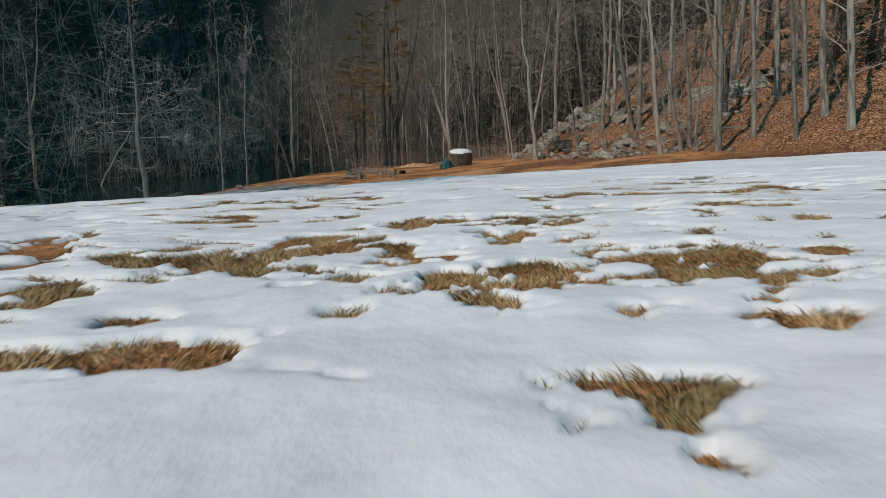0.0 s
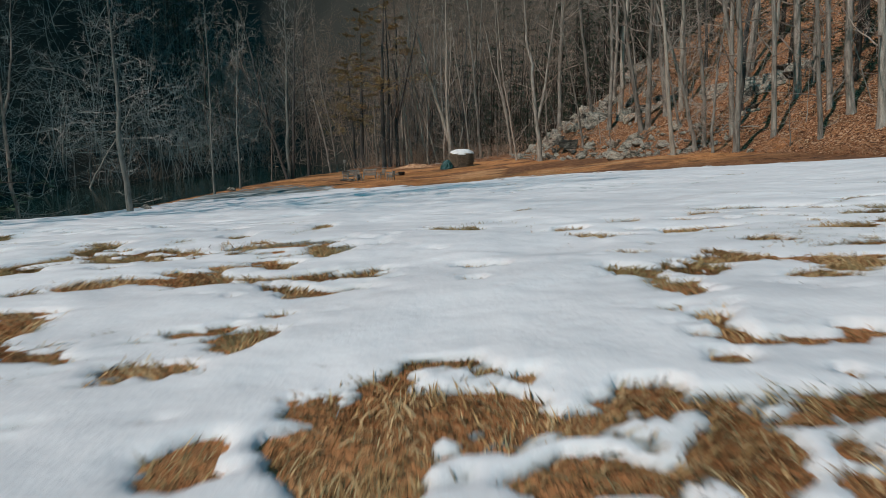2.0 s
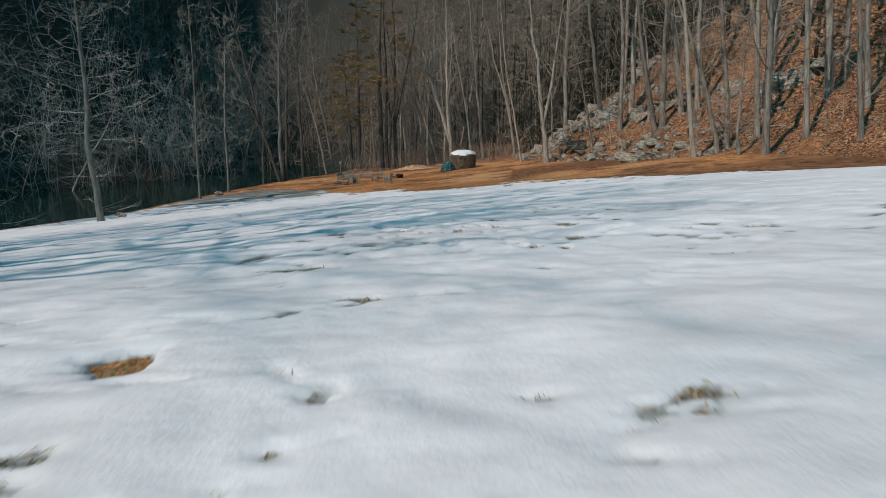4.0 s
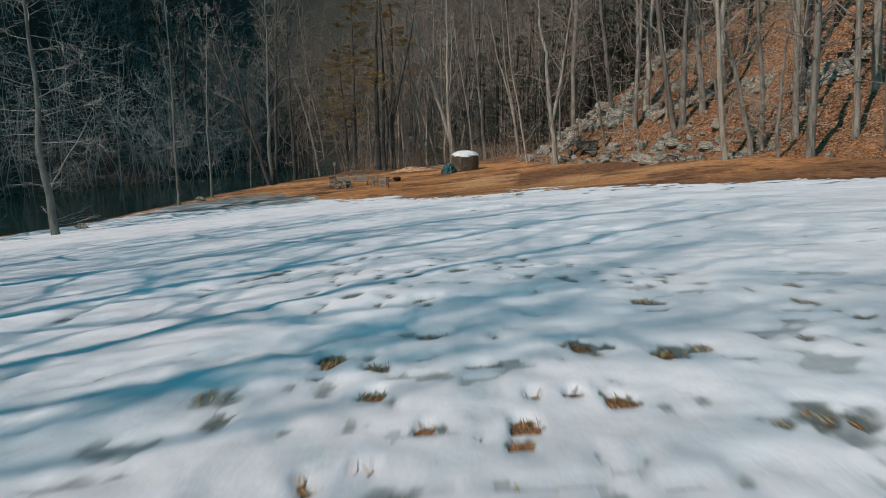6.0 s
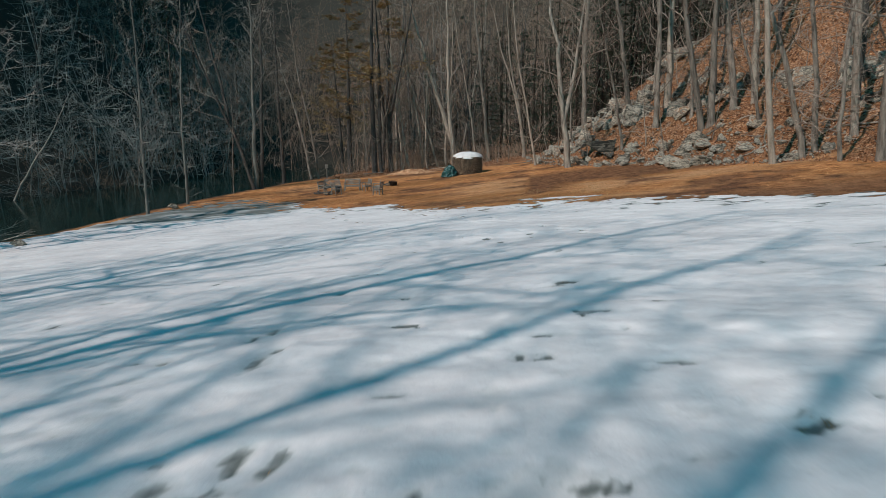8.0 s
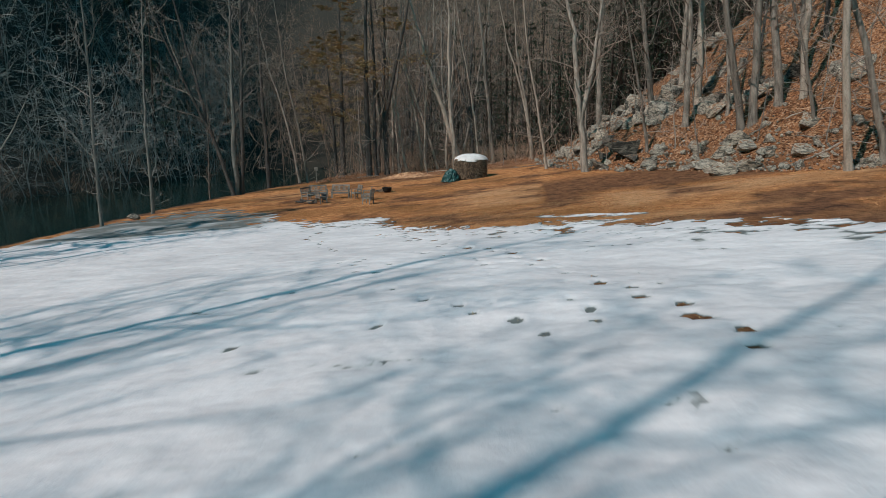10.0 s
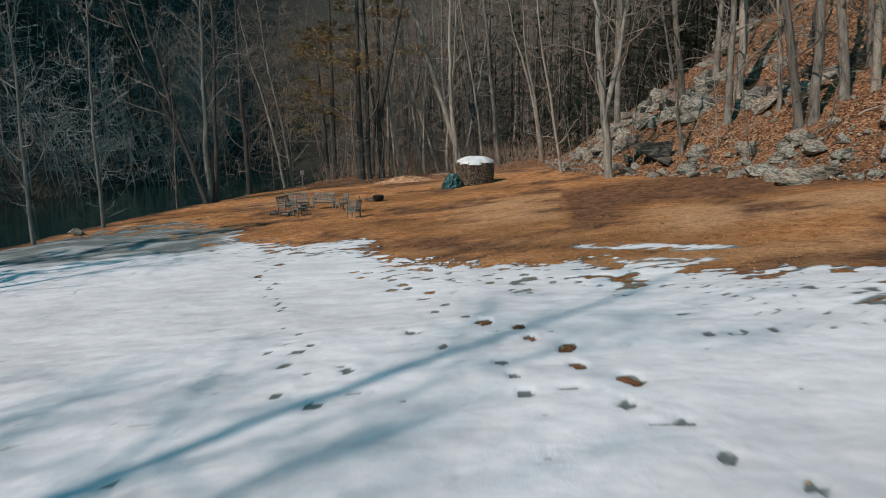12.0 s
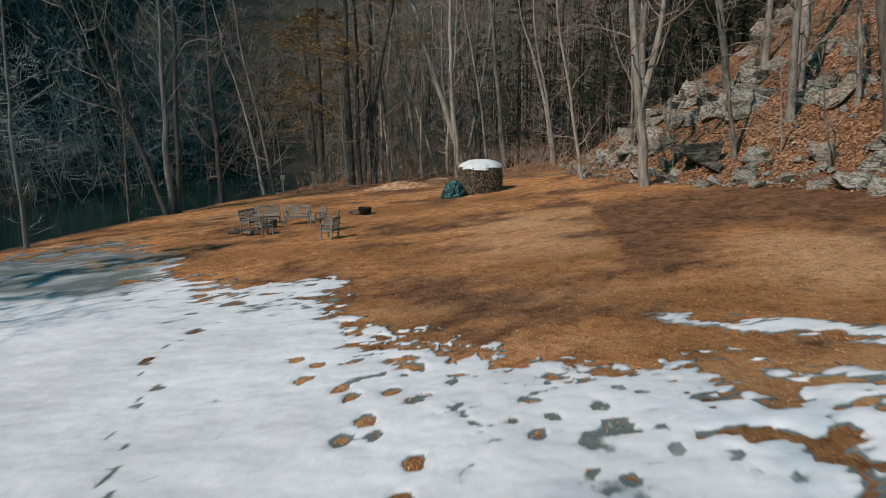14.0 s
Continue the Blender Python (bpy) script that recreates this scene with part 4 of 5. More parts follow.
def stand_known(rows, name, label, group):
    for i, (x, y, lean, r, kind) in enumerate(rows):
        k = i % len(KINDS[kind])
        size = STATURE.get(kind, 1.0) * (0.92 + 0.16 * ((i * 0.618) % 1.0))
        stand_tree(KINDS[kind][k], x, y, name, label, group=group, turn=i * 1.7, size=size, lean=lean, girth=min(1.7, max(0.55, r / (GIRTH[kind][k] * size))))


RIVER_TREES = [
    (-18.1, 37.3, -1.0, 0.2, "bank"), (-24.6, 37.4, -1.5, 0.13, "wide"), (-26.5, 36.5, -3.0, 0.13, "wide"), (-18.9, 52.6, 2.0, 0.1, "bank"), (-18.35, 57.4, 2.2, 0.11, "bank"),
    (-17.4, 64.4, -0.2, 0.06, "thin"), (-16.5, 67.4, 2.6, 0.22, "vase"), (-16.5, 66.9, -17.0, 0.16, "dark"), (-16.1, 67.7, 4.0, 0.15, "dark"), (-15.7, 73.5, 0.5, 0.22, "dark"),
    (-13.8, 77.5, -6.3, 0.15, "slim"), (-12.8, 76.3, -5.0, 0.12, "slim"),
]
stand_known(RIVER_TREES, "river_tree", "bare pale-barked tree at the edge of the river bank", "trees on the bank")
HUT_TREES = [
    (1.5, 80.0, -14.5, 0.3, "pale"), (1.0, 79.0, -7.5, 0.24, "pale"), (5.0, 84.0, -5.5, 0.22, "tall"), (-6.7, 79.5, -0.5, 0.2, "dark"), (-5.8, 80.5, -4.9, 0.26, "dark"), (-3.8, 81.5, -14.6, 0.16, "birch"),
    (-5.4, 82.5, 0.8, 0.13, "birch"), (-2.5, 83.5, -1.6, 0.18, "birch"), (-0.75, 83.0, -15.3, 0.14, "birch"), (0.2, 81.0, -3.0, 0.14, "birch"), (8.7, 82.0, -4.3, 0.18, "birch"), (8.6, 80.5, -5.5, 0.15, "birch"), (-4.6, 81.0, -2.0, 0.12, "birch"), (-1.9, 82.0, -4.0, 0.11, "birch"), (3.4, 83.0, -2.0, 0.12, "birch"),
    (7.5, 65.6, -8.5, 0.1, "birch"), (9.0, 59.3, -2.0, 0.25, "spread"), (11.0, 67.8, -4.2, 0.09, "thin"), (12.7, 58.7, -4.6, 0.11, "thin"), (13.5, 74.3, -4.4, 0.26, "tall"),
]
stand_known(HUT_TREES, "woodland_tree", "leafless tree at the edge of the wood", "trees at the wood's edge")
SLOPE_TREES = [
    (14.9, 64.6, -9.5, 0.22, "tall"), (16.8, 61.5, -3.3, 0.26, "pale"), (17.05, 57.5, -4.5, 0.12, "thin"), (16.75, 55.0, -10.3, 0.22, "tall"), (17.2, 54.6, -4.5, 0.24, "tall"), (18.8, 55.1, -8.8, 0.24, "tall"),
    (19.8, 54.4, -4.3, 0.2, "pale"), (18.3, 50.7, -10.5, 0.1, "thin"), (17.3, 38.8, -5.1, 0.2, "tall"), (19.7, 39.3, -2.9, 0.16, "tall"), (16.5, 42.9, -11.0, 0.15, "slim"), (15.0, 42.6, -9.0, 0.13, "pale"),
    (17.3, 43.3, -4.0, 0.15, "slim"), (16.5, 40.1, -4.7, 0.1, "thin"), (19.0, 43.2, -6.5, 0.18, "tall"), (20.6, 36.2, -6.6, 0.14, "slim"), (22.8, 39.2, -5.8, 0.17, "tall"), (22.9, 37.4, -10.0, 0.22, "tall"), (22.5, 34.3, -6.3, 0.22, "tall"),
]
stand_known(SLOPE_TREES, "slope_tree", OAK_LABEL, "trees on the slope")

# the bank beside the field, whose trees throw the long shadows over the snow
for i, (x, y) in enumerate(((-11.2, 5.05), (-12.5, 6.6), (-12.0, 11.5), (-15.8, 17.95), (-21.5, 15.6), (-17.5, 7.4), (-19.0, 12.8), (-21.0, 4.0), (-24.0, 15.0), (-22.0, 10.0), (-16.3, -1.6))):
    stand_tree(SHADE[2 if y < -1 else i % 2], x, y, "river_tree", "bare pale-barked tree at the edge of the river bank", group="trees on the bank", turn=i * 2.2, size=0.95 + 0.03 * (i % 4))


for x, y, s in ((-26.5, 33.5, 1.2), (-28.5, 36.5, 1.5)):
    stand_tree(HEMLOCK[1], x, y, "hemlock", "tall dark hemlock on the near river bank", "conifer", "hemlocks", size=s)


def scatter(count, xr, yr, test, gap, taken):
    out = []
    for _ in range(count * 30):
        x, y = place.uniform(*xr), place.uniform(*yr)
        if test(x, y) and all((x - a) ** 2 + (y - b) ** 2 > gap * gap for a, b in taken):
            taken.append((x, y))
            out.append((x, y))
            if len(out) == count:
                break
    return out


at_foot = lambda y: float(np.interp(y, *FOOT))
at_shore = lambda y: float(np.interp(y, *SHORE))
far_edge = lambda y: at_shore(y) - 20.5 - 4.0 * math.sin(y * 0.05)
taken = [(x, y) for x, y, *_ in RIVER_TREES + HUT_TREES + SLOPE_TREES]
for i, (x, y) in enumerate(scatter(84, (14, 50), (32, 90), lambda x, y: x > at_foot(y) + 4 + max(0, 50 - y) * 0.1 and (y < 66 or x > 30), 2.2, taken)):
    stand_tree((INNER + FARTREE[:1] + INNER + SLIM[:1])[i % 8], x, y, "slope_tree", OAK_LABEL, group="trees on the slope", turn=place.uniform(0, 6), size=place.uniform(0.75, 1.1), lean=place.uniform(0, 4), lean_way=place.uniform(2, 4))
for i, (x, y) in enumerate(scatter(66, (-13, 30), (80, 118), lambda x, y: at_shore(y) + 1.5 < x < 8 + 0.4 * (y - 80) and (x < 3.5 or (x < 16 and y > 100)), 1.6, taken)):
    stand_tree((INNER + SLIM[:1] + INNER + FARTREE[:1])[i % 8], x, y, "woodland_tree", "leafless tree in the wood behind the clearing", group="trees in the wood", turn=place.uniform(0, 6), size=place.uniform(0.55, 1.1), lean=place.uniform(0, 9), lean_way=place.uniform(0, 6))
for i, (x, y) in enumerate(scatter(64, (-95, -30), (22, 150), lambda x, y: x < far_edge(y) - 1.5, 2.4, taken)):
    stand_tree((FARTREE + FARTREE + WIDE[:1])[i % 9], x, y, "far_bank_tree", "bare tree on the shaded hillside across the river", group="trees across the river", turn=place.uniform(0, 6), size=place.uniform(0.6, 1.05), lean=place.uniform(0, 6), lean_way=place.uniform(-1, 1))
for i, (x, y) in enumerate(scatter(28, (-100, -34), (15, 170), lambda x, y: x < far_edge(y) - 4, 3.5, taken)):
    stand_tree(HEMLOCK[i % 3], x, y, "hemlock", "dark green hemlock on the shaded hillside", "conifer", "hemlocks", turn=place.uniform(0, 6), size=place.uniform(0.7, 1.2))
for i, (x, y) in enumerate(scatter(62, (3, 30), (76, 98), lambda x, y: x > at_foot(y) + (2 if y < 84 else -6), 1.6, taken)):
    stand_tree(HEMLOCK[i % 3], x, y, "hemlock", "dark green hemlock deep in the wood", "conifer", "hemlocks", turn=place.uniform(0, 6), size=place.uniform(0.5, 1.0))
for i, (x, y) in enumerate(scatter(12, (-8, 9), (92, 104), lambda x, y: x > at_shore(y) + 2, 1.8, taken)):
    stand_tree(HEMLOCK[i % 3], x, y, "hemlock", "dark green hemlock deep in the wood", "conifer", "hemlocks", turn=place.uniform(0, 6), size=place.uniform(0.5, 1.0))
for i, (x, y) in enumerate(scatter(18, (-64, -30), (98, 140), lambda x, y: x < far_edge(y) - 4, 2.6, taken)):
    stand_tree(HEMLOCK[i % 3], x, y, "hemlock", "dark green hemlock on the shaded hillside", "conifer", "hemlocks", turn=place.uniform(0, 6), size=place.uniform(0.6, 1.1))
for i, (x, y) in enumerate(scatter(46, (-30, 60), (96, 136), lambda x, y: x > at_shore(y) + 2, 3.0, taken)):
    stand_tree(HEMLOCK[i % 3], x, y, "hemlock", "dark green hemlock deep in the wood", "conifer", "hemlocks", turn=place.uniform(0, 6), size=place.uniform(0.6, 1.1))
for i, (x, y) in enumerate(scatter(58, (24, 58), (34, 96), lambda x, y: x > at_foot(y) + 8.2 + max(0, 56 - y) * 0.08, 2.2, taken)):
    stand_tree(HEMLOCK[i % 3], x, y, "hemlock", "dark green hemlock high on the slope", "conifer", "hemlocks", turn=place.uniform(0, 6), size=place.uniform(0.45, 0.95))
for i, (x, y) in enumerate(((-7.4, 79.4), (-11.0, 86.0), (-13.0, 93.0))):
    stand_tree(PINES[i % 2], x, y, "pine", "tall pine with yellowish green needles above bare stems", "conifer", "pines", turn=i * 2.0, size=1.0 - 0.1 * i)

# ---- far woods: too many to count ----
far, behind = Tube(), Tube()
rng = random.Random(5)
for k in range(1080):
    if k % 3:
        y = rng.uniform(12, 150) if k % 3 == 1 else rng.uniform(66, 140)
        x = far_edge(y) - 3.5 - (70 if k % 3 == 1 else 50) * rng.random() ** 1.5
    else:
        x, y = rng.uniform(-50, 24), rng.uniform(101, 148)
    into = far if k % 3 else behind
    h = rng.uniform(8, 18) if k % 3 else rng.uniform(15, 24)
    z = float(lay(x, y))
    pts, rad = grow(rng, Vector((x, y, z - 0.3)), Vector((rng.gauss(0, 0.1), rng.gauss(0, 0.1), 1)), h, rng.uniform(0.03, 0.075), 5, 0.2, 0.05, 0.1)
    into.add(pts, rad, 3)
    for q in range(14):
        f = 0.15 + 0.83 * rng.random()
        s, d = along(pts, f)
        w = rng.uniform(0, 6.28)
        L = h * 0.34 * (1.2 - f) * rng.uniform(0.5, 1.4)
        bp, br = grow(rng, s, Vector((math.cos(w), math.sin(w), rng.uniform(-0.4, 0.7))), L, 0.024, 3, 0.4, 0.04, 0.08)
        br[-1] = 0.003
        into.add(bp, br, 3)
        for c in range(4):
            g, d2 = along(bp, rng.uniform(0.2, 0.95))
            into.add([g, g + (d2 + Vector((rng.gauss(0, 0.8), rng.gauss(0, 0.8), rng.uniform(-0.2, 0.9)))) * L * rng.uniform(0.15, 0.35)], [0.014, 0.003], 3)
tagged(new("far_woods", mesh_of("far_woods", far.v, far.f, FAR_TWIG)), "bare grey woods covering the hills behind", "woods", kind="stuff")
tagged(new("back_woods", mesh_of("back_woods", behind.v, behind.f, BACK_TWIG)), "brown bare woods rising behind the clearing", "woods", kind="stuff")

# undergrowth: thin crooked stems, too many to count
low = Tube()
rng = random.Random(15)
for k in range(240):
    if k % 3:
        y = rng.uniform(79, 100)
        x = rng.uniform(at_shore(y) + 0.5, 12)
    else:
        y = rng.uniform(72, 122)
        x = far_edge(y) - rng.uniform(3, 15)
    z, h = float(height(x, y)), rng.uniform(1.2, 4.0)
    for q in range(9):
        w = rng.uniform(0, 6.28)
        bp, br = grow(rng, Vector((x + rng.gauss(0, 0.5), y + rng.gauss(0, 0.5), z - 0.1)), Vector((math.cos(w), math.sin(w), rng.uniform(0.6, 2.4))), h * rng.uniform(0.5, 1.0), 0.016, 4, 0.2, 0.02, 0.1)
        br[-1] = 0.003
        low.add(bp, br, 3)
        for c in range(4):
            g, d2 = along(bp, rng.uniform(0.3, 0.95))
            low.add([g, g + (d2 + Vector((rng.gauss(0, 0.7), rng.gauss(0, 0.7), rng.uniform(-0.1, 0.6)))) * h * rng.uniform(0.12, 0.3)], [0.011, 0.002], 3)
tagged(new("undergrowth", mesh_of("undergrowth", low.v, low.f, BRUSH)), "tangled bare brush along the river and wood", "brush", kind="stuff")

# saplings and brush on the slope, the bank and the wood's edge
brush = scatter(60, (10, 30), (36, 76), lambda x, y: x > at_foot(y) + 0.6, 1.3, taken) + scatter(26, (-13, 8), (76, 92), lambda x, y: x > at_shore(y) + 1, 1.0, taken)
for i, (x, y) in enumerate(brush):
    stand_tree(SAPLING[i % 3], x, y, "sapling", "thin leafless sapling among fallen leaves", "sapling", "saplings", turn=place.uniform(0, 6), size=place.uniform(0.5, 1.1), lean=place.uniform(0, 12), lean_way=place.uniform(0, 6))
for i in range(20):
    y = place.uniform(28, 90)
    x = far_edge(y) - place.uniform(0.2, 2.5)
    stand_tree((SAPLING + SAPLING + WIDE)[i % 9], x, y, "bank_tree", "bare leaning tree at the water's far edge", group="trees at the far edge", turn=place.uniform(0, 6), size=place.uniform(0.45, 1.0), lean=place.uniform(5, 30), lean_way=place.uniform(-0.6, 0.6))

# fallen branches
for i in range(26):
    y = place.uniform(40, 84)
    x = at_foot(y) + place.uniform(0.3, 8) if i < 18 else place.uniform(-11, 6)
    y = y if i < 18 else place.uniform(76, 84)
    rng = random.Random(70 + i)
    tube = Tube()
    a, L = rng.uniform(0, 6.28), rng.uniform(1.0, 3.6)
    step = Vector((math.cos(a), math.sin(a), 0)) * (L / 6)
    pts = []
    for k in range(7):
        q = Vector((x, y, 0)) + step * k + Vector((rng.gauss(0, 0.06), rng.gauss(0, 0.06), 0))
        pts.append(Vector((q.x - x, q.y - y, float(height(q.x, q.y)) + 0.05)))
    z0 = pts[0].z
    for p in pts:
        p.z -= z0
    tube.add(pts, [0.05 - 0.006 * k for k in range(7)], 6)
    for k in range(2, 6):
        w = a + rng.choice((-0.8, 0.8))
        tube.add([pts[k], pts[k] + Vector((math.cos(w), math.sin(w), rng.uniform(0.1, 0.5))) * rng.uniform(0.2, 0.7)], [0.018, 0.003], 4)
    ob = tagged(new("fallen_branch", mesh_of("fallen_branch", tube.v, tube.f, BARK if i % 2 else PALE_BARK)), "dead grey branch lying on the leaves", "branch", "fallen branches")
    ob.location = (x, y, z0)

# ---- rocks on the slope ----


def rock_mesh(seed, blocky, detail=3, stone=ROCK):
    """An angular broken stone: the hull of a few points, its edges worn and its faces uneven."""
    rng = random.Random(seed)
    bm = bmesh.new()
    for _ in range(10 if blocky else 13):
        d = Vector((rng.gauss(0, 1), rng.gauss(0, 1), rng.gauss(0, 1)))
        if blocky:
            d = Vector([max(-0.75, min(0.75, c)) for c in d])
        else:
            d = d.normalized() * rng.uniform(0.8, 1.05)
        bm.verts.new(d)
    hull = bmesh.ops.convex_hull(bm, input=bm.verts)
    bmesh.ops.delete(bm, geom=[v for v in bm.verts if not v.link_faces], context="VERTS")
    if detail > 1:
        bmesh.ops.bevel(bm, geom=list(bm.edges), offset=0.03, segments=1, affect="EDGES")
        bmesh.ops.triangulate(bm, faces=list(bm.faces))
        if detail > 2:
            bmesh.ops.subdivide_edges(bm, edges=[e for e in bm.edges if e.calc_length() > 0.3], cuts=1)
            bmesh.ops.triangulate(bm, faces=list(bm.faces))
    off = Vector((seed * 3.1, 1.7, 0.3))
    for v in bm.verts:
        v.co *= 1.0 + 0.2 * noise.noise(v.co * 2.2 + off) + 0.09 * noise.noise(v.co * 6.0 + off)
    bmesh.ops.recalc_face_normals(bm, faces=list(bm.faces))
    return mesh_from_bm("rock", bm, stone)


ROCKS = [rock_mesh(900 + i, i % 2 == 1) for i in range(10)]
DARK_ROCKS = [rock_mesh(930 + i, True, 3, DARK_ROCK) for i in range(4)]
PEBBLES = [rock_mesh(950 + i, False, 2) for i in range(5)]


def stand_rock(me, x, y, r, flat, turn, name, label, group, sink=0.25):
    ob = new(name, me)
    z = float(height(x, y))
    ob.matrix_basis = Matrix.Translation((x, y, z + r * flat * (1 - sink) * 0.6)) @ Matrix.Rotation(turn, 4, "Z") @ Matrix.Rotation(place.uniform(-0.3, 0.3), 4, "X") @ Matrix.Diagonal((r, r * place.uniform(0.7, 1.0), r * flat, 1))
    return tagged(ob, label, "rock", group)


BOULDERS = [
    (11.1, 59.9, 1.5), (11.9, 56.5, 0.75), (11.8, 58.5, 0.6), (15.5, 53.6, 0.6), (14.2, 62.1, 0.7), (14.1, 64.4, 0.7), (16.6, 60.0, 0.6),
    (10.5, 56.7, 0.36), (12.9, 57.5, 0.5), (10.9, 61.8, 0.6), (11.7, 54.5, 0.4), (15.8, 53.0, 0.72), (15.4, 51.4, 0.66), (14.7, 52.7, 0.7), (13.4, 51.5, 0.8),
    (10.2, 59.0, 0.9), (9.9, 70.1, 0.7), (12.7, 52.5, 0.45), (12.7, 48.0, 0.7), (14.0, 48.3, 0.8), (15.4, 49.4, 0.5), (14.5, 55.3, 0.65),
    (16.0, 47.5, 0.6), (16.2, 43.6, 0.55), (9.6, 61.5, 0.9), (13.1, 49.6, 0.5), (13.2, 57.7, 0.5), (18.2, 50.7, 0.6), (12.0, 56.3, 0.5), (17.7, 38.0, 0.3),
]
# boulders about the overhang take the dark copy, in place of its shadow
for i, (x, y, r) in enumerate(BOULDERS):
    stand_rock(DARK_ROCKS[i % 4] if i in (0, 1, 2, 9, 15) else ROCKS[i % 10], x, y, r * 1.05, place.uniform(0.5, 0.8), i * 1.9, "boulder", "weathered grey boulder half sunk in leaf litter", "boulders")
CRAGS = [
    (15.9, 62.6, 1.3), (15.4, 64.2, 1.2), (17.6, 59.0, 0.9), (17.2, 60.8, 1.0), (16.4, 66.0, 1.2), (15.0, 68.0, 1.0), (17.8, 57.6, 0.8), (22.2, 74.3, 1.4), (20.5, 72.0, 1.2),
    (10.2, 67.0, 0.8), (11.3, 69.0, 0.9), (12.3, 70.5, 1.0), (13.2, 72.5, 1.0), (14.2, 73.5, 1.0), (12.5, 67.5, 0.9), (13.5, 69.5, 1.1), (14.8, 70.5, 1.1), (11.0, 64.5, 0.8), (13.2, 66.0, 1.0),
    (23.2, 48.9, 1.5), (25.0, 48.8, 1.2), (26.6, 48.7, 1.2), (22.3, 54.3, 1.1), (21.2, 45.8, 0.6), (14.0, 72.0, 0.9), (13.0, 74.5, 0.9), (18.8, 62.5, 1.1), (20.0, 58.5, 1.0),
]
for i, (x, y, r) in enumerate(CRAGS):
    for k in range(7):
        stand_rock(DARK_ROCKS[(i + k) % 4] if (i + k) % 3 == 0 else ROCKS[(2 * i + 2 * k + 1) % 10], x + place.uniform(-0.9, 0.9) * r, y + place.uniform(-0.9, 0.9) * r, r * place.uniform(0.3, 0.95), place.uniform(0.5, 1.0), 0.5 + place.uniform(-0.5, 0.5), "crag", "pale grey broken ledge of the rocky slope", "crags", 0.45)
small = []
while len(small) < 270:
    y = place.uniform(42, 76)
    x = at_foot(y) + abs(place.gauss(0, 3.2)) - 0.3
    if x < at_foot(y) + 9:
        small.append((x, y))
for i, (x, y) in enumerate(small):
    stand_rock(PEBBLES[i % 5], x, y, 0.1 + 0.3 * place.random() ** 2, place.uniform(0.5, 0.9), i * 0.7, "stone", "loose grey stone among the leaves", "loose stones")

# scree: stones too small to tell apart
sv, sf = [], []
core = rock_mesh(990, False, 1)
pv, pf = [v.co.copy() for v in core.vertices], [tuple(p.vertices) for p in core.polygons]
for _ in range(900):
    y = place.uniform(42, 78)
    x = at_foot(y) + abs(place.gauss(0, 2.6)) - 0.2
    r = place.uniform(0.05, 0.16)
    m = Matrix.Translation((x, y, float(height(x, y)) + r * 0.3)) @ Euler((place.uniform(0, 6), place.uniform(0, 6), place.uniform(0, 6))).to_matrix().to_4x4() @ Matrix.Diagonal((r, r * 0.8, r * 0.6, 1))
    o = len(sv)
    sv += [m @ p for p in pv]
    sf += [tuple(o + k for k in f) for f in pf]
tagged(new("scree", mesh_of("scree", sv, sf, ROCK)), "small broken grey stones along the foot of the slope", "stones", kind="stuff")

# ---- fallen leaves, grass: stuff ----


def flakes(name, P, U, V, material):
    """Small four-cornered flakes at P, spanned by U and V."""
    n = len(P)
    co = np.stack([P - U, P - V * 0.6, P + U, P + V], 1).reshape(-1, 3)
    me = bpy.data.meshes.new(name)
    me.vertices.add(4 * n)
    me.vertices.foreach_set("co", co.ravel())
    me.loops.add(4 * n)
    me.loops.foreach_set("vertex_index", np.arange(4 * n))
    me.polygons.add(n)
    me.polygons.foreach_set("loop_start", np.arange(0, 4 * n, 4))
    me.materials.append(material)
    me.update(calc_edges=True)
    return me


def leaf_material():
    m, n, l, b = mat("fallen_leaves", 0.75, 0.0, 0.25)
    r = n.new("ShaderNodeNewGeometry").outputs["Random Per Island"]
    l.new(ramp(n, l, r, ((0.0, (0.15, 0.075, 0.043)), (0.35, (0.29, 0.135, 0.069)), (0.7, (0.42, 0.212, 0.112)), (1.0, (0.56, 0.37, 0.245)))), b.inputs["Base Color"])
    return m


gen = np.random.default_rng(3)
N = 46000
ly = gen.uniform(30, 80, N)
lx = np.interp(ly, *FOOT) + np.abs(gen.normal(0, 6.5, N)) - 0.4
more = 16000
ly, lx = np.concatenate([ly, gen.uniform(74, 84, more)]), np.concatenate([lx, gen.uniform(-12, 10, more)])
P = np.stack([lx, ly, height(lx, ly) + gen.uniform(0.005, 0.05, len(lx))], -1)
w = gen.uniform(0, 6.28, len(lx))
s = gen.uniform(0.025, 0.055, len(lx))[:, None]
U = np.stack([np.cos(w), np.sin(w), gen.normal(0.2, 0.4, len(w))], -1) * s
V = np.stack([-np.sin(w), np.cos(w), gen.normal(0.1, 0.5, len(w))], -1) * s * 0.7
tagged(new("fallen_leaves", flakes("fallen_leaves", P, U, V, leaf_material())), "orange-brown fallen oak leaves on the slope", "leaves", kind="stuff")


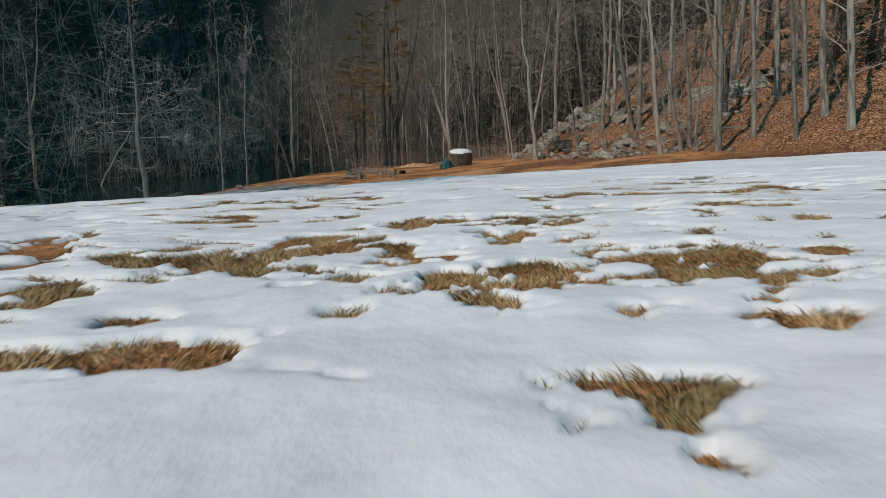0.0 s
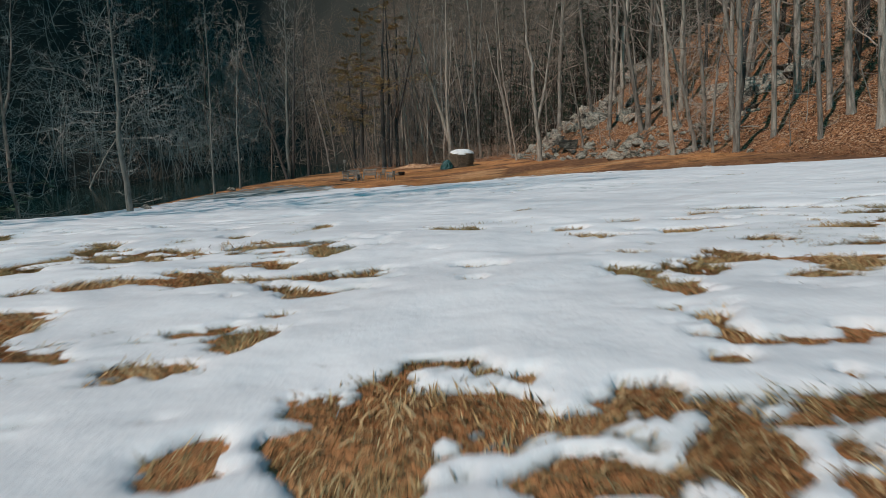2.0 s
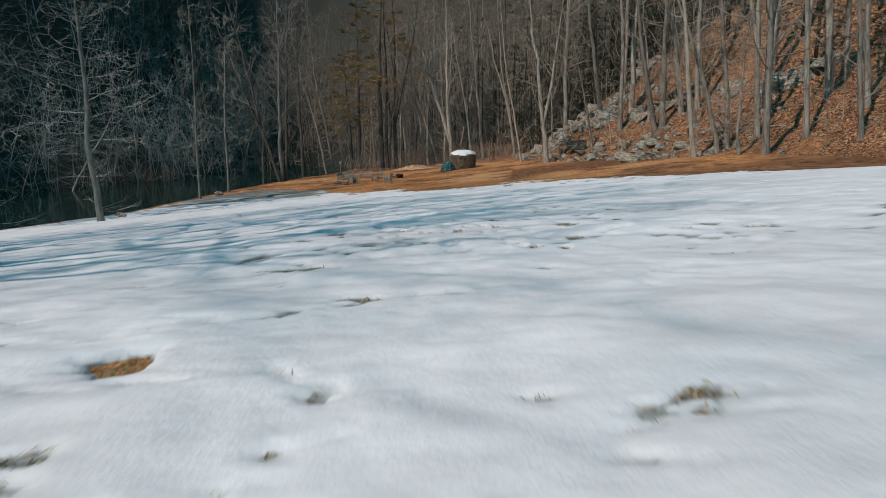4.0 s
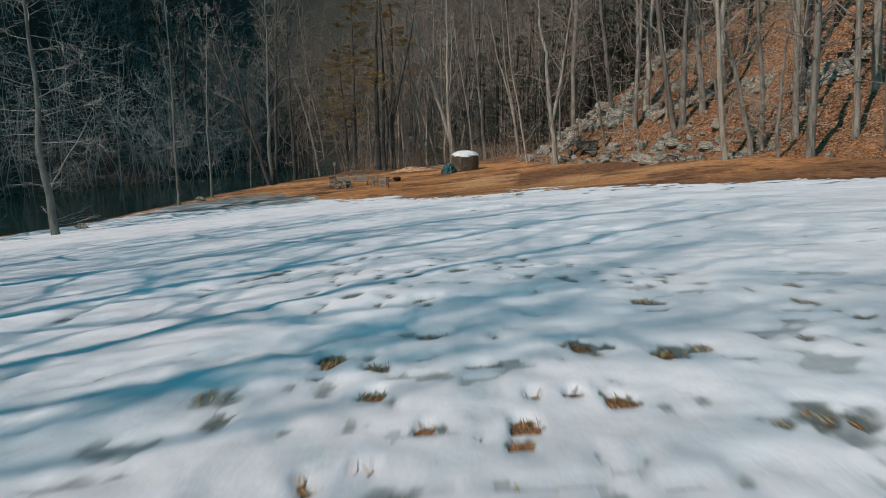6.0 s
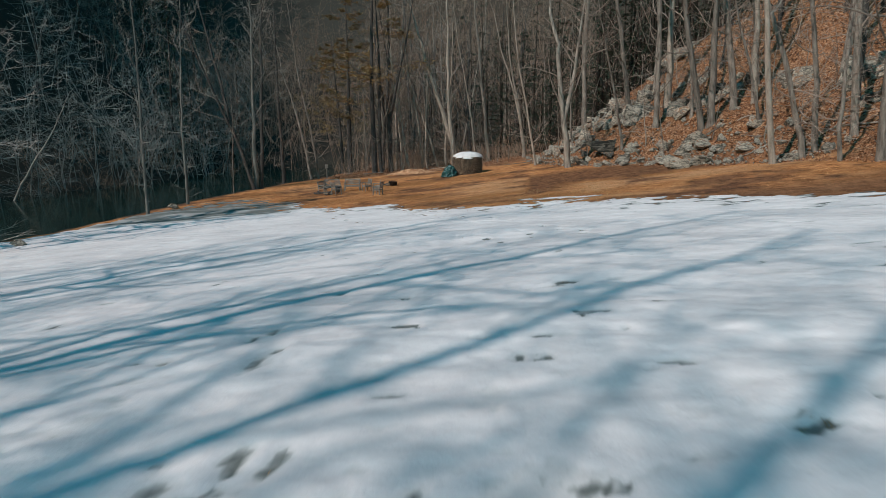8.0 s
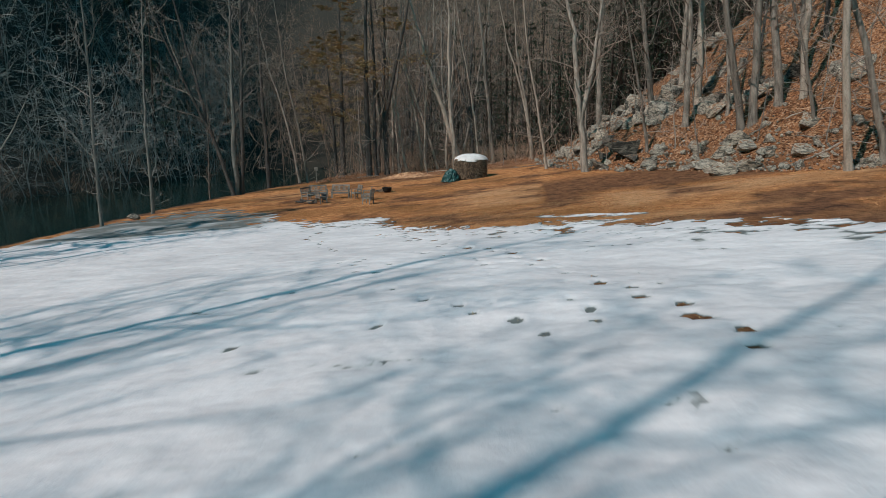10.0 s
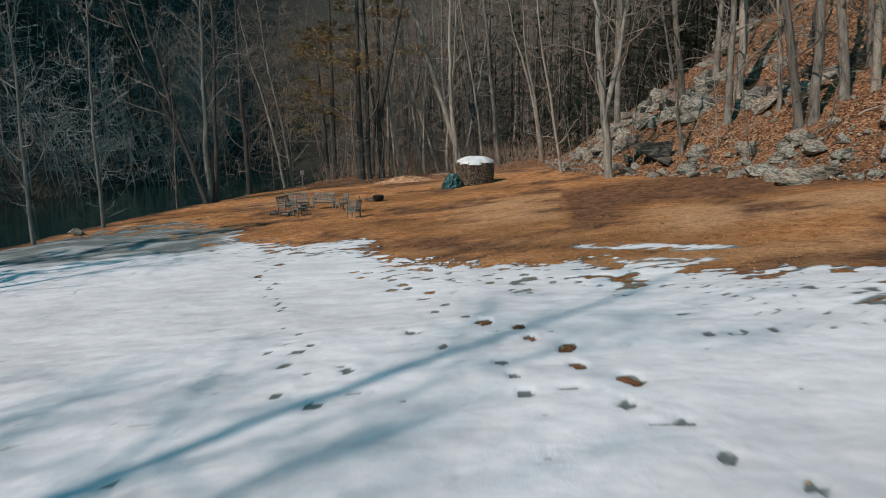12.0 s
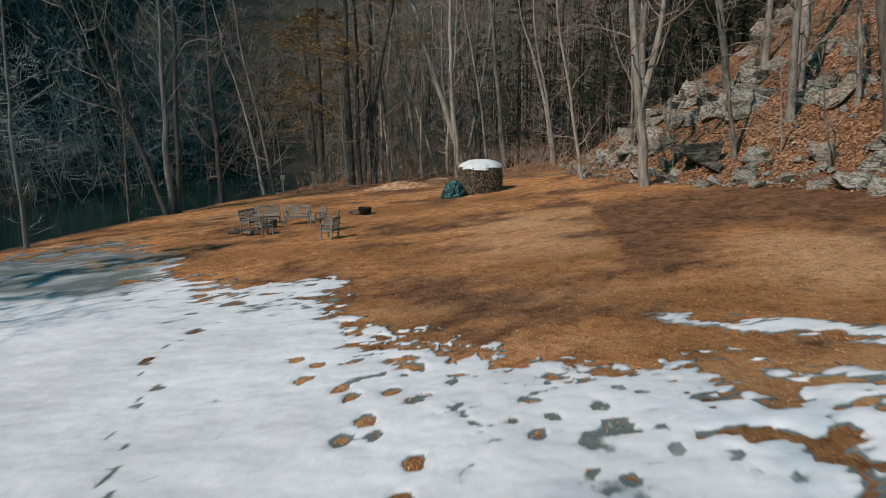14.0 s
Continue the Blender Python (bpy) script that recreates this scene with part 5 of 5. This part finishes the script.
def blades(name, x, y, tall, wide, material):
    n = len(x)
    z = height(x, y) - 0.004
    w = gen.uniform(0, 6.28, n)
    t = tall * gen.uniform(0.4, 1.3, n)
    a = wave(x, y, 3.0, 97, 2) * 14.0 + gen.normal(0, 0.9, n)
    lean = gen.uniform(0.6, 2.2, n) * t
    base = np.stack([x, y, z], -1)
    side = np.stack([np.cos(w), np.sin(w), 0 * w], -1) * (wide * gen.uniform(0.6, 1.4, n))[:, None]
    tip = np.stack([np.cos(a) * lean, np.sin(a) * lean, t], -1)
    mid = tip * 0.5 + np.stack([0 * t, 0 * t, t * 0.18], -1)
    co = np.stack([base - side, base + side, base + mid - side * 0.7, base + mid + side * 0.7, base + tip], 1).reshape(-1, 3)
    k = (np.arange(n) * 5)[:, None, None]
    f = (np.array([[0, 1, 3], [0, 3, 2], [2, 3, 4]])[None] + k).reshape(-1, 3)
    me = bpy.data.meshes.new(name)
    me.vertices.add(len(co))
    me.vertices.foreach_set("co", co.ravel())
    me.loops.add(f.size)
    me.loops.foreach_set("vertex_index", f.ravel())
    me.polygons.add(len(f))
    me.polygons.foreach_set("loop_start", np.arange(0, f.size, 3))
    me.materials.append(material)
    me.update(calc_edges=True)
    return me


# tufts in the bare patches beside the path
gx, gy = gen.uniform(-3.6, 3.2, 900000), gen.uniform(0.4, 7.5, 900000)
ok = (np.abs(gx) < 0.5 + 0.45 * gy) & (gen.uniform(0, 1, len(gx)) < 1.6 / (1.2 + 0.4 * gy))
gx, gy = gx[ok], gy[ok]
gd = snow_depth(gx, gy)
keep = gd < 0.002 + 0.016 * gen.uniform(0, 1, len(gx)) ** 3
gx, gy = gx[keep], gy[keep]
gx2, gy2 = gen.uniform(-9, 7, 260000), gen.uniform(5, 46, 260000)
keep = snow_depth(gx2, gy2) < 0.0
keep &= gen.uniform(0, 1, len(gx2)) < np.where(gy2 > 34, 0.35, np.where(gy2 > 20, 0.25, 1.0))
gx, gy = np.concatenate([gx, gx2[keep]]), np.concatenate([gy, gy2[keep]])
gx3, gy3 = gen.uniform(-4.5, 4.5, 150000), gen.uniform(5, 14, 150000)
keep = snow_depth(gx3, gy3) < 0.001
gx, gy = np.concatenate([gx, gx3[keep]]), np.concatenate([gy, gy3[keep]])
scale = np.clip(0.6 + gy * 0.05, 0.7, 2.0)
tagged(new("dry_grass", blades("dry_grass", gx, gy, 0.023 * np.where(gy > 30, 0.8, 1.0) * (0.6 + 0.8 * wave(gx, gy, 2.5, 91, 2)), 0.0026 * scale, GRASS)), "tufts of dead brown grass through the snow", "grass", kind="stuff")

m, n, l, bs = mat("matted_grass", 0.9, 0.0, 0.1)
l.new(ramp(n, l, n.new("ShaderNodeNewGeometry").outputs["Random Per Island"], ((0.0, (0.16, 0.072, 0.026)), (0.5, (0.5, 0.22, 0.086)), (1.0, (0.74, 0.41, 0.19)))), bs.inputs["Base Color"])
MAT_TURF = m
# matted turf of the clearing, lying in short flakes
tx, ty = gen.uniform(-14, 15, 130000), gen.uniform(35, 64, 130000)
keep = (gen.uniform(0, 1, len(tx)) < np.clip(1.5 - (ty - 35) * 0.03, 0.4, 1)) & (tx < np.interp(ty, *FOOT) + 0.5) & (wave(tx, ty, 1.2, 95, 4) > 0.46) & (worn(tx, ty)[1] < 0.3) & (trodden(tx, ty) < gen.uniform(0, 0.8, len(tx)))
tx, ty = tx[keep], ty[keep]
keep = snow_depth(tx, ty) < 0.0
tx, ty = tx[keep], ty[keep]
P = np.stack([tx, ty, height(tx, ty) + gen.uniform(0.0, 0.025, len(tx))], -1)
w = gen.uniform(0, 6.28, len(tx))
s = gen.uniform(0.014, 0.036, len(tx))[:, None]
U = np.stack([np.cos(w), np.sin(w), gen.normal(0.0, 0.35, len(w))], -1) * s
V = np.stack([-np.sin(w), np.cos(w), gen.normal(0.4, 0.4, len(w))], -1) * s * 0.25
tagged(new("matted_turf", flakes("matted_turf", P, U, V, MAT_TURF)), "matted dead grass of the mown clearing", "grass", kind="stuff")

# ---- the clearing: round wood stack, tarpaulin, seats, fire place ----


def log_material():
    m, n, l, b = mat("split_logs", 0.9, 0.0, 0.2)
    r = n.new("ShaderNodeNewGeometry").outputs["Random Per Island"]
    c = ramp(n, l, r, ((0.0, (0.05, 0.038, 0.03)), (0.4, (0.16, 0.115, 0.08)), (0.75, (0.25, 0.185, 0.13)), (1.0, (0.36, 0.285, 0.215))))
    g = noise_tex(n, l, 30.0, 3, 0.6)
    l.new(mix(n, l, 0.4, c, ramp(n, l, g, ((0.3, (0.3, 0.3, 0.3)), (0.7, (0.8, 0.8, 0.8)))), "OVERLAY"), b.inputs["Base Color"])
    bump(n, l, b, g, 0.4, 0.01)
    return m


LOGS = log_material()
CAP_SNOW = simple("settled_snow", ((0.3, (0.62, 0.61, 0.6)), (0.6, (0.8, 0.79, 0.78))), 2.0, 0.75, relief=0.5, depth=0.03, vary=0)
TARP = simple("green_tarpaulin", ((0.3, (0.008, 0.04, 0.04)), (0.6, (0.018, 0.085, 0.082))), 3.0, 0.4, spec=0.5, relief=0.3, depth=0.02, vary=0)
WOOD = simple("weathered_teak", ((0.3, (0.12, 0.11, 0.097)), (0.55, (0.23, 0.215, 0.19)), (0.8, (0.36, 0.34, 0.3))), 5.0, 0.85, stretch=(1.0, 8.0, 1.0), relief=0.4, vary=0.25)
BLACK = simple("sooty_iron", ((0.3, (0.012, 0.012, 0.013)), (0.7, (0.04, 0.038, 0.036))), 6.0, 0.6, 0.6, relief=0.4, vary=0)
CHIPS = simple("wood_chips", ((0.36, (0.22, 0.11, 0.06)), (0.5, (0.48, 0.26, 0.14)), (0.66, (0.66, 0.42, 0.26))), 3.2, 0.95, relief=0.9, depth=0.03, vary=0)
PLASTIC = simple("blue_grey_plastic", ((0.3, (0.05, 0.08, 0.1)), (0.7, (0.09, 0.13, 0.15))), 4.0, 0.45, relief=0.1, vary=0)


def wood_stack(x, y):
    """A round stack of split logs laid end outwards, capped with snow."""
    root = new("wood_stack")
    rng = random.Random(21)
    v, f = [], []
    R, H = 1.2, 1.42
    rows = 20
    for i in range(rows):
        z = (i + 0.5) * H / rows
        bulge = R * (0.93 + 0.09 * math.sin(math.pi * (0.15 + 0.75 * z / H)))
        n = 88
        for k in range(n):
            w = 2 * math.pi * (k + 0.5 * (i % 2) + rng.uniform(-0.3, 0.3)) / n
            ro, ri = bulge + rng.uniform(-0.06, 0.05), bulge - 0.35
            a, u = Vector((math.cos(w), math.sin(w), 0)), Vector((-math.sin(w), math.cos(w), 0))
            sides, rr = rng.choice((3, 4, 5)), rng.uniform(0.031, 0.047)
            turn, o = rng.uniform(0, 6), len(v)
            for d in (ri, ro):
                for j in range(sides):
                    q = turn + 2 * math.pi * j / sides
                    v.append(a * d + u * (math.cos(q) * rr) + Vector((0, 0, z + math.sin(q) * rr * 1.05 + rng.uniform(-0.006, 0.006))))
            f += [(o + j, o + (j + 1) % sides, o + sides + (j + 1) % sides, o + sides + j) for j in range(sides)]
            f.append(tuple(o + sides + j for j in range(sides)))
    tagged(part("log_wall", mesh_of("log_wall", v, f, LOGS), root, "grey and brown split log ends"), kind="stuff")
    core = Tube()
    core.add([Vector((0, 0, -0.1)), Vector((0, 0, H * 0.5)), Vector((0, 0, H))], [R * 0.86, R * 0.9, R * 0.84], 28)
    core.f.append(tuple(range(56, 84)))
    part("core", mesh_of("core", core.v, core.f, DARK_BARK), root)
    v, f, S, C = [], [], 14, 44
    for i in range(S + 1):
        p = i / S
        for k in range(C):
            w = 2 * math.pi * k / C
            edge = 1.0 + 0.05 * math.sin(3 * w + 1) + 0.035 * math.sin(7 * w) + 0.02 * math.sin(13 * w)
            r = R * (1.0 + 0.02 * math.sin(17 * w) * p) * edge * p
            z = H + 0.03 + 0.33 * (1 - p ** 2.6) + 0.04 * math.sin(2.0 * r * math.cos(w) + 1.3) + 0.03 * math.sin(5 * w) * p + 0.05 * math.sin(2 * w + 2) * p
            if i == S:
                z -= 0.12 + 0.035 * math.sin(4 * w + 0.6) + 0.02 * math.sin(9 * w)
            v.append((r * math.cos(w), r * math.sin(w), z))
    f = [(i * C + k, i * C + (k + 1) % C, (i + 1) * C + (k + 1) % C, (i + 1) * C + k) for i in range(S) for k in range(C)]
    part("snow_cap", mesh_of("snow_cap", v, f, CAP_SNOW, True), root, "thick rounded cap of white snow")
    root.matrix_basis = pose(x, y, float(height(x, y)))
    tagged(root, "round stack of split firewood capped with snow", "wood stack")


def crumpled(name, x, y, sx, sy, sz, material, label, category, seed, creases=0.16):
    bm = bmesh.new()
    bmesh.ops.create_icosphere(bm, subdivisions=5, radius=1.0)
    off = Vector((seed, seed * 2.3, 0))
    for p in bm.verts:
        c = p.co.copy()
        ridge = abs(noise.noise(c * 2.3 + off)) + 0.5 * abs(noise.noise(c * 5.0 + off)) + 0.25 * abs(noise.noise(c * 11.0 + off))
        p.co = c * (1.0 - creases * 1.6 * ridge)
        if p.co.z < 0:
            p.co.z *= 0.15
            p.co.x *= 1.12
            p.co.y *= 1.12
        p.co = Vector((p.co.x * sx, p.co.y * sy, p.co.z * sz))
    ob = new(name, mesh_from_bm(name, bm, material, True))
    ob.matrix_basis = pose(x, y, float(height(x, y)))
    return tagged(ob, label, category)


def garden_seat(wide, name, label, category):
    """A slatted teak seat with arms; the front looks to -y."""
    root = new(name)
    tagged(root, label, category)

    def bar(pname, cx, cy, cz, sx, sy, sz, rx=0.0, lab=""):
        bm = bmesh.new()
        box(bm, pose(cx, cy, cz, rx), sx, sy, sz, 0.006)
        part(pname, mesh_from_bm(pname, bm, WOOD), root, lab)

    half = wide / 2
    for s in (-1, 1):
        bar("front_leg", s * (half - 0.03), -0.24, 0.31, 0.06, 0.06, 0.64)
        bar("back_leg", s * (half - 0.03), 0.25, 0.22, 0.06, 0.06, 0.46)
        bar("back_post", s * (half - 0.03), 0.3, 0.66, 0.06, 0.05, 0.5, -12)
        bar("armrest", s * (half - 0.03), 0.02, 0.645, 0.075, 0.62, 0.035)
        bar("side_rail", s * (half - 0.03), 0.0, 0.36, 0.035, 0.46, 0.06)
    bar("front_rail", 0, -0.24, 0.37, wide - 0.12, 0.03, 0.07)
    bar("back_rail", 0, 0.25, 0.37, wide - 0.12, 0.03, 0.07)
    for i in range(6):
        bar("seat_slat", 0, -0.24 + i * 0.093, 0.425, wide - 0.06, 0.075, 0.022)
    bar("top_rail", 0, 0.345, 0.9, wide, 0.04, 0.09, -12)
    bar("lower_rail", 0, 0.265, 0.52, wide - 0.1, 0.035, 0.05, -12)
    n = max(4, int(wide / 0.1))
    for i in range(n):
        bar("back_slat", -half + 0.1 + (wide - 0.2) * i / (n - 1), 0.305, 0.7, 0.05, 0.018, 0.36, -12)
    return root


def settle(root, x, y, turn):
    root.matrix_basis = Matrix.Translation((x, y, float(height(x, y)) + 0.005)) @ Matrix.Rotation(radians(turn), 4, "Z") @ Matrix.Diagonal((*root.scale, 1))


wood_stack(1.85, 65.6)
crumpled("tarpaulin", 0.35, 64.6, 0.72, 0.6, 1.0, TARP, "crumpled dark green tarpaulin heaped beside the wood stack", "tarpaulin", 4.0, 0.3)
bench = garden_seat(1.3, "garden_bench", "weathered grey teak bench with a slatted back", "bench")
bench.scale = (0.88, 0.88, 0.88)
settle(bench, -8.35, 59.4, 20)
tagged(bench, group="seats round the fire")
for x, y, a in ((-6.8, 58.6, 0), (-8.7, 58.2, 72)):
    settle(copy_thing(bench, Matrix.Identity(4)), x, y, a)
chair = garden_seat(0.64, "garden_chair", "weathered grey teak armchair with slatted back", "chair")
chair.scale = (0.88, 0.88, 0.88)
settle(chair, -7.5, 56.0, 130)
tagged(chair, group="seats round the fire")
for x, y, a in ((-5.6, 57.3, -55), (-4.75, 55.9, -85), (-4.45, 53.8, -108)):
    settle(copy_thing(chair, Matrix.Identity(4)), x, y, a)


def lathe(name, profile, material, sides=20):
    v = [(r * math.cos(2 * math.pi * k / sides), r * math.sin(2 * math.pi * k / sides), z) for r, z in profile for k in range(sides)]
    f = [(i * sides + k, i * sides + (k + 1) % sides, (i + 1) * sides + (k + 1) % sides, (i + 1) * sides + k) for i in range(len(profile) - 1) for k in range(sides)]
    return mesh_of(name, v, f, material, True)


def bucket(x, y):
    root = new("bucket")
    part("body", lathe("body", ((0.02, 0.0), (0.14, 0.0), (0.17, 0.36), (0.18, 0.37), (0.165, 0.37), (0.135, 0.02), (0.02, 0.02)), PLASTIC), root)
    t = Tube()
    t.add([Vector((0.17 * math.cos(a), 0.03, 0.36 - 0.14 * math.sin(a))) for a in np.linspace(0, math.pi, 9)], [0.006] * 9, 5)
    part("handle", mesh_of("handle", t.v, t.f, BLACK), root)
    settle(root, x, y, 20)
    tagged(root, "blue-grey bucket standing in front of the bench", "bucket")


def log_pile(x, y, n, seed, label):
    root = new("log_pile")
    rng = random.Random(seed)
    for i in range(n):
        t = Tube()
        a = rng.uniform(0, 3.14)
        c = Vector((rng.gauss(0, 0.25), rng.gauss(0, 0.18), 0.06 + 0.05 * (i % 3)))
        d = Vector((math.cos(a), math.sin(a), rng.gauss(0, 0.12))) * rng.uniform(0.18, 0.32)
        t.add([c - d, c - d * 0.97, c + d * 0.97, c + d], [0.05, 0.062, 0.058, 0.048], 7)
        t.f += [tuple(range(7)), tuple(range(21, 28))]
        part("log", mesh_of("log", t.v, t.f, LOGS if i % 2 else DARK_BARK), root)
    settle(root, x, y, 0)
    tagged(root, label, "log pile")


def kettle_fire(x, y):
    root = new("iron_kettle")
    part("pot", lathe("pot", ((0.02, 0.02), (0.27, 0.02), (0.31, 0.1), (0.32, 0.28), (0.34, 0.31), (0.31, 0.31), (0.29, 0.16), (0.02, 0.08)), BLACK), root)
    t = Tube()
    t.add([Vector((0.29 * math.cos(a), 0.12 * math.sin(a), 0.31 + 0.07 * math.sin(a))) for a in np.linspace(0, math.pi, 11)], [0.009] * 11, 5)
    part("bail", mesh_of("bail", t.v, t.f, BLACK), root)
    settle(root, x, y, 30)
    tagged(root, "black iron kettle on the ground by the logs", "kettle")


bucket(-7.75, 58.1)
log_pile(-8.3, 56.3, 9, 1, "charred logs of the fire place among the seats")
log_pile(-4.55, 60.7, 8, 2, "short split logs heaped beside the kettle")
kettle_fire(-4.0, 60.6)


def tripod(x, y):
    root = new("fire_tripod")
    for k in range(3):
        a = 2.1 * k + 0.4
        t = Tube()
        t.add([Vector((0.45 * math.cos(a), 0.45 * math.sin(a), 0)), Vector((0, 0, 1.15))], [0.005, 0.004], 5)
        part("leg", mesh_of("leg", t.v, t.f, BLACK), root)
    settle(root, x, y, 0)
    tagged(root, "thin black iron tripod over the fire logs", "tripod")


tripod(-4.4, 60.75)


def mound(name, x, y, sx, sy, sz, material, label, category, seed):
    bm = bmesh.new()
    bmesh.ops.create_grid(bm, x_segments=48, y_segments=48, size=1.0)
    off = Vector((seed, 3.0, 0))
    for p in bm.verts:
        r = p.co.length * (1 + 0.5 * noise.noise(p.co * 2.0 + off))
        hgt = max(0.0, 1 - r) ** 1.3 * (1 + 0.9 * noise.noise(p.co * 3.2 + off)) + 0.12 * noise.noise(p.co * 9 + off) * max(0, 1 - r * r)
        gxx, gyy = x + p.co.x * sx, y + p.co.y * sy
        p.co = Vector((gxx, gyy, float(height(gxx, gyy)) - 0.05 + hgt * sz * (r < 1) + 0.055 * max(0, 1 - r)))
    return tagged(new(name, mesh_from_bm(name, bm, material, True)), label, category)


mound("chip_mound", -3.4, 74.2, 3.0, 2.0, 0.4, CHIPS, "low heap of pale wood chips at the wood's edge", "wood chips", 2.0)


def sign_post(x, y):
    root = new("post")
    bm = bmesh.new()
    box(bm, pose(0, 0, 0.55), 0.1, 0.1, 1.3, 0.01)
    part("upright", mesh_from_bm("upright", bm, WOOD), root)
    bm = bmesh.new()
    box(bm, pose(0, -0.02, 1.22), 0.32, 0.16, 0.34, 0.015)
    part("box", mesh_from_bm("box", bm, WOOD), root, "small pale box on top")
    settle(root, x, y, 10)
    tagged(root, "short wooden post with a small box on the bank", "post")


sign_post(-11.8, 75.5)
for x, y, r in ((-18.3, 54.9, 0.4), (-18.6, 40.2, 0.35)):
    stand_rock(ROCKS[2], x, y, r, 0.7, 0.4, "bank_stone", "pale stone at the rim of the river bank", "bank stones")
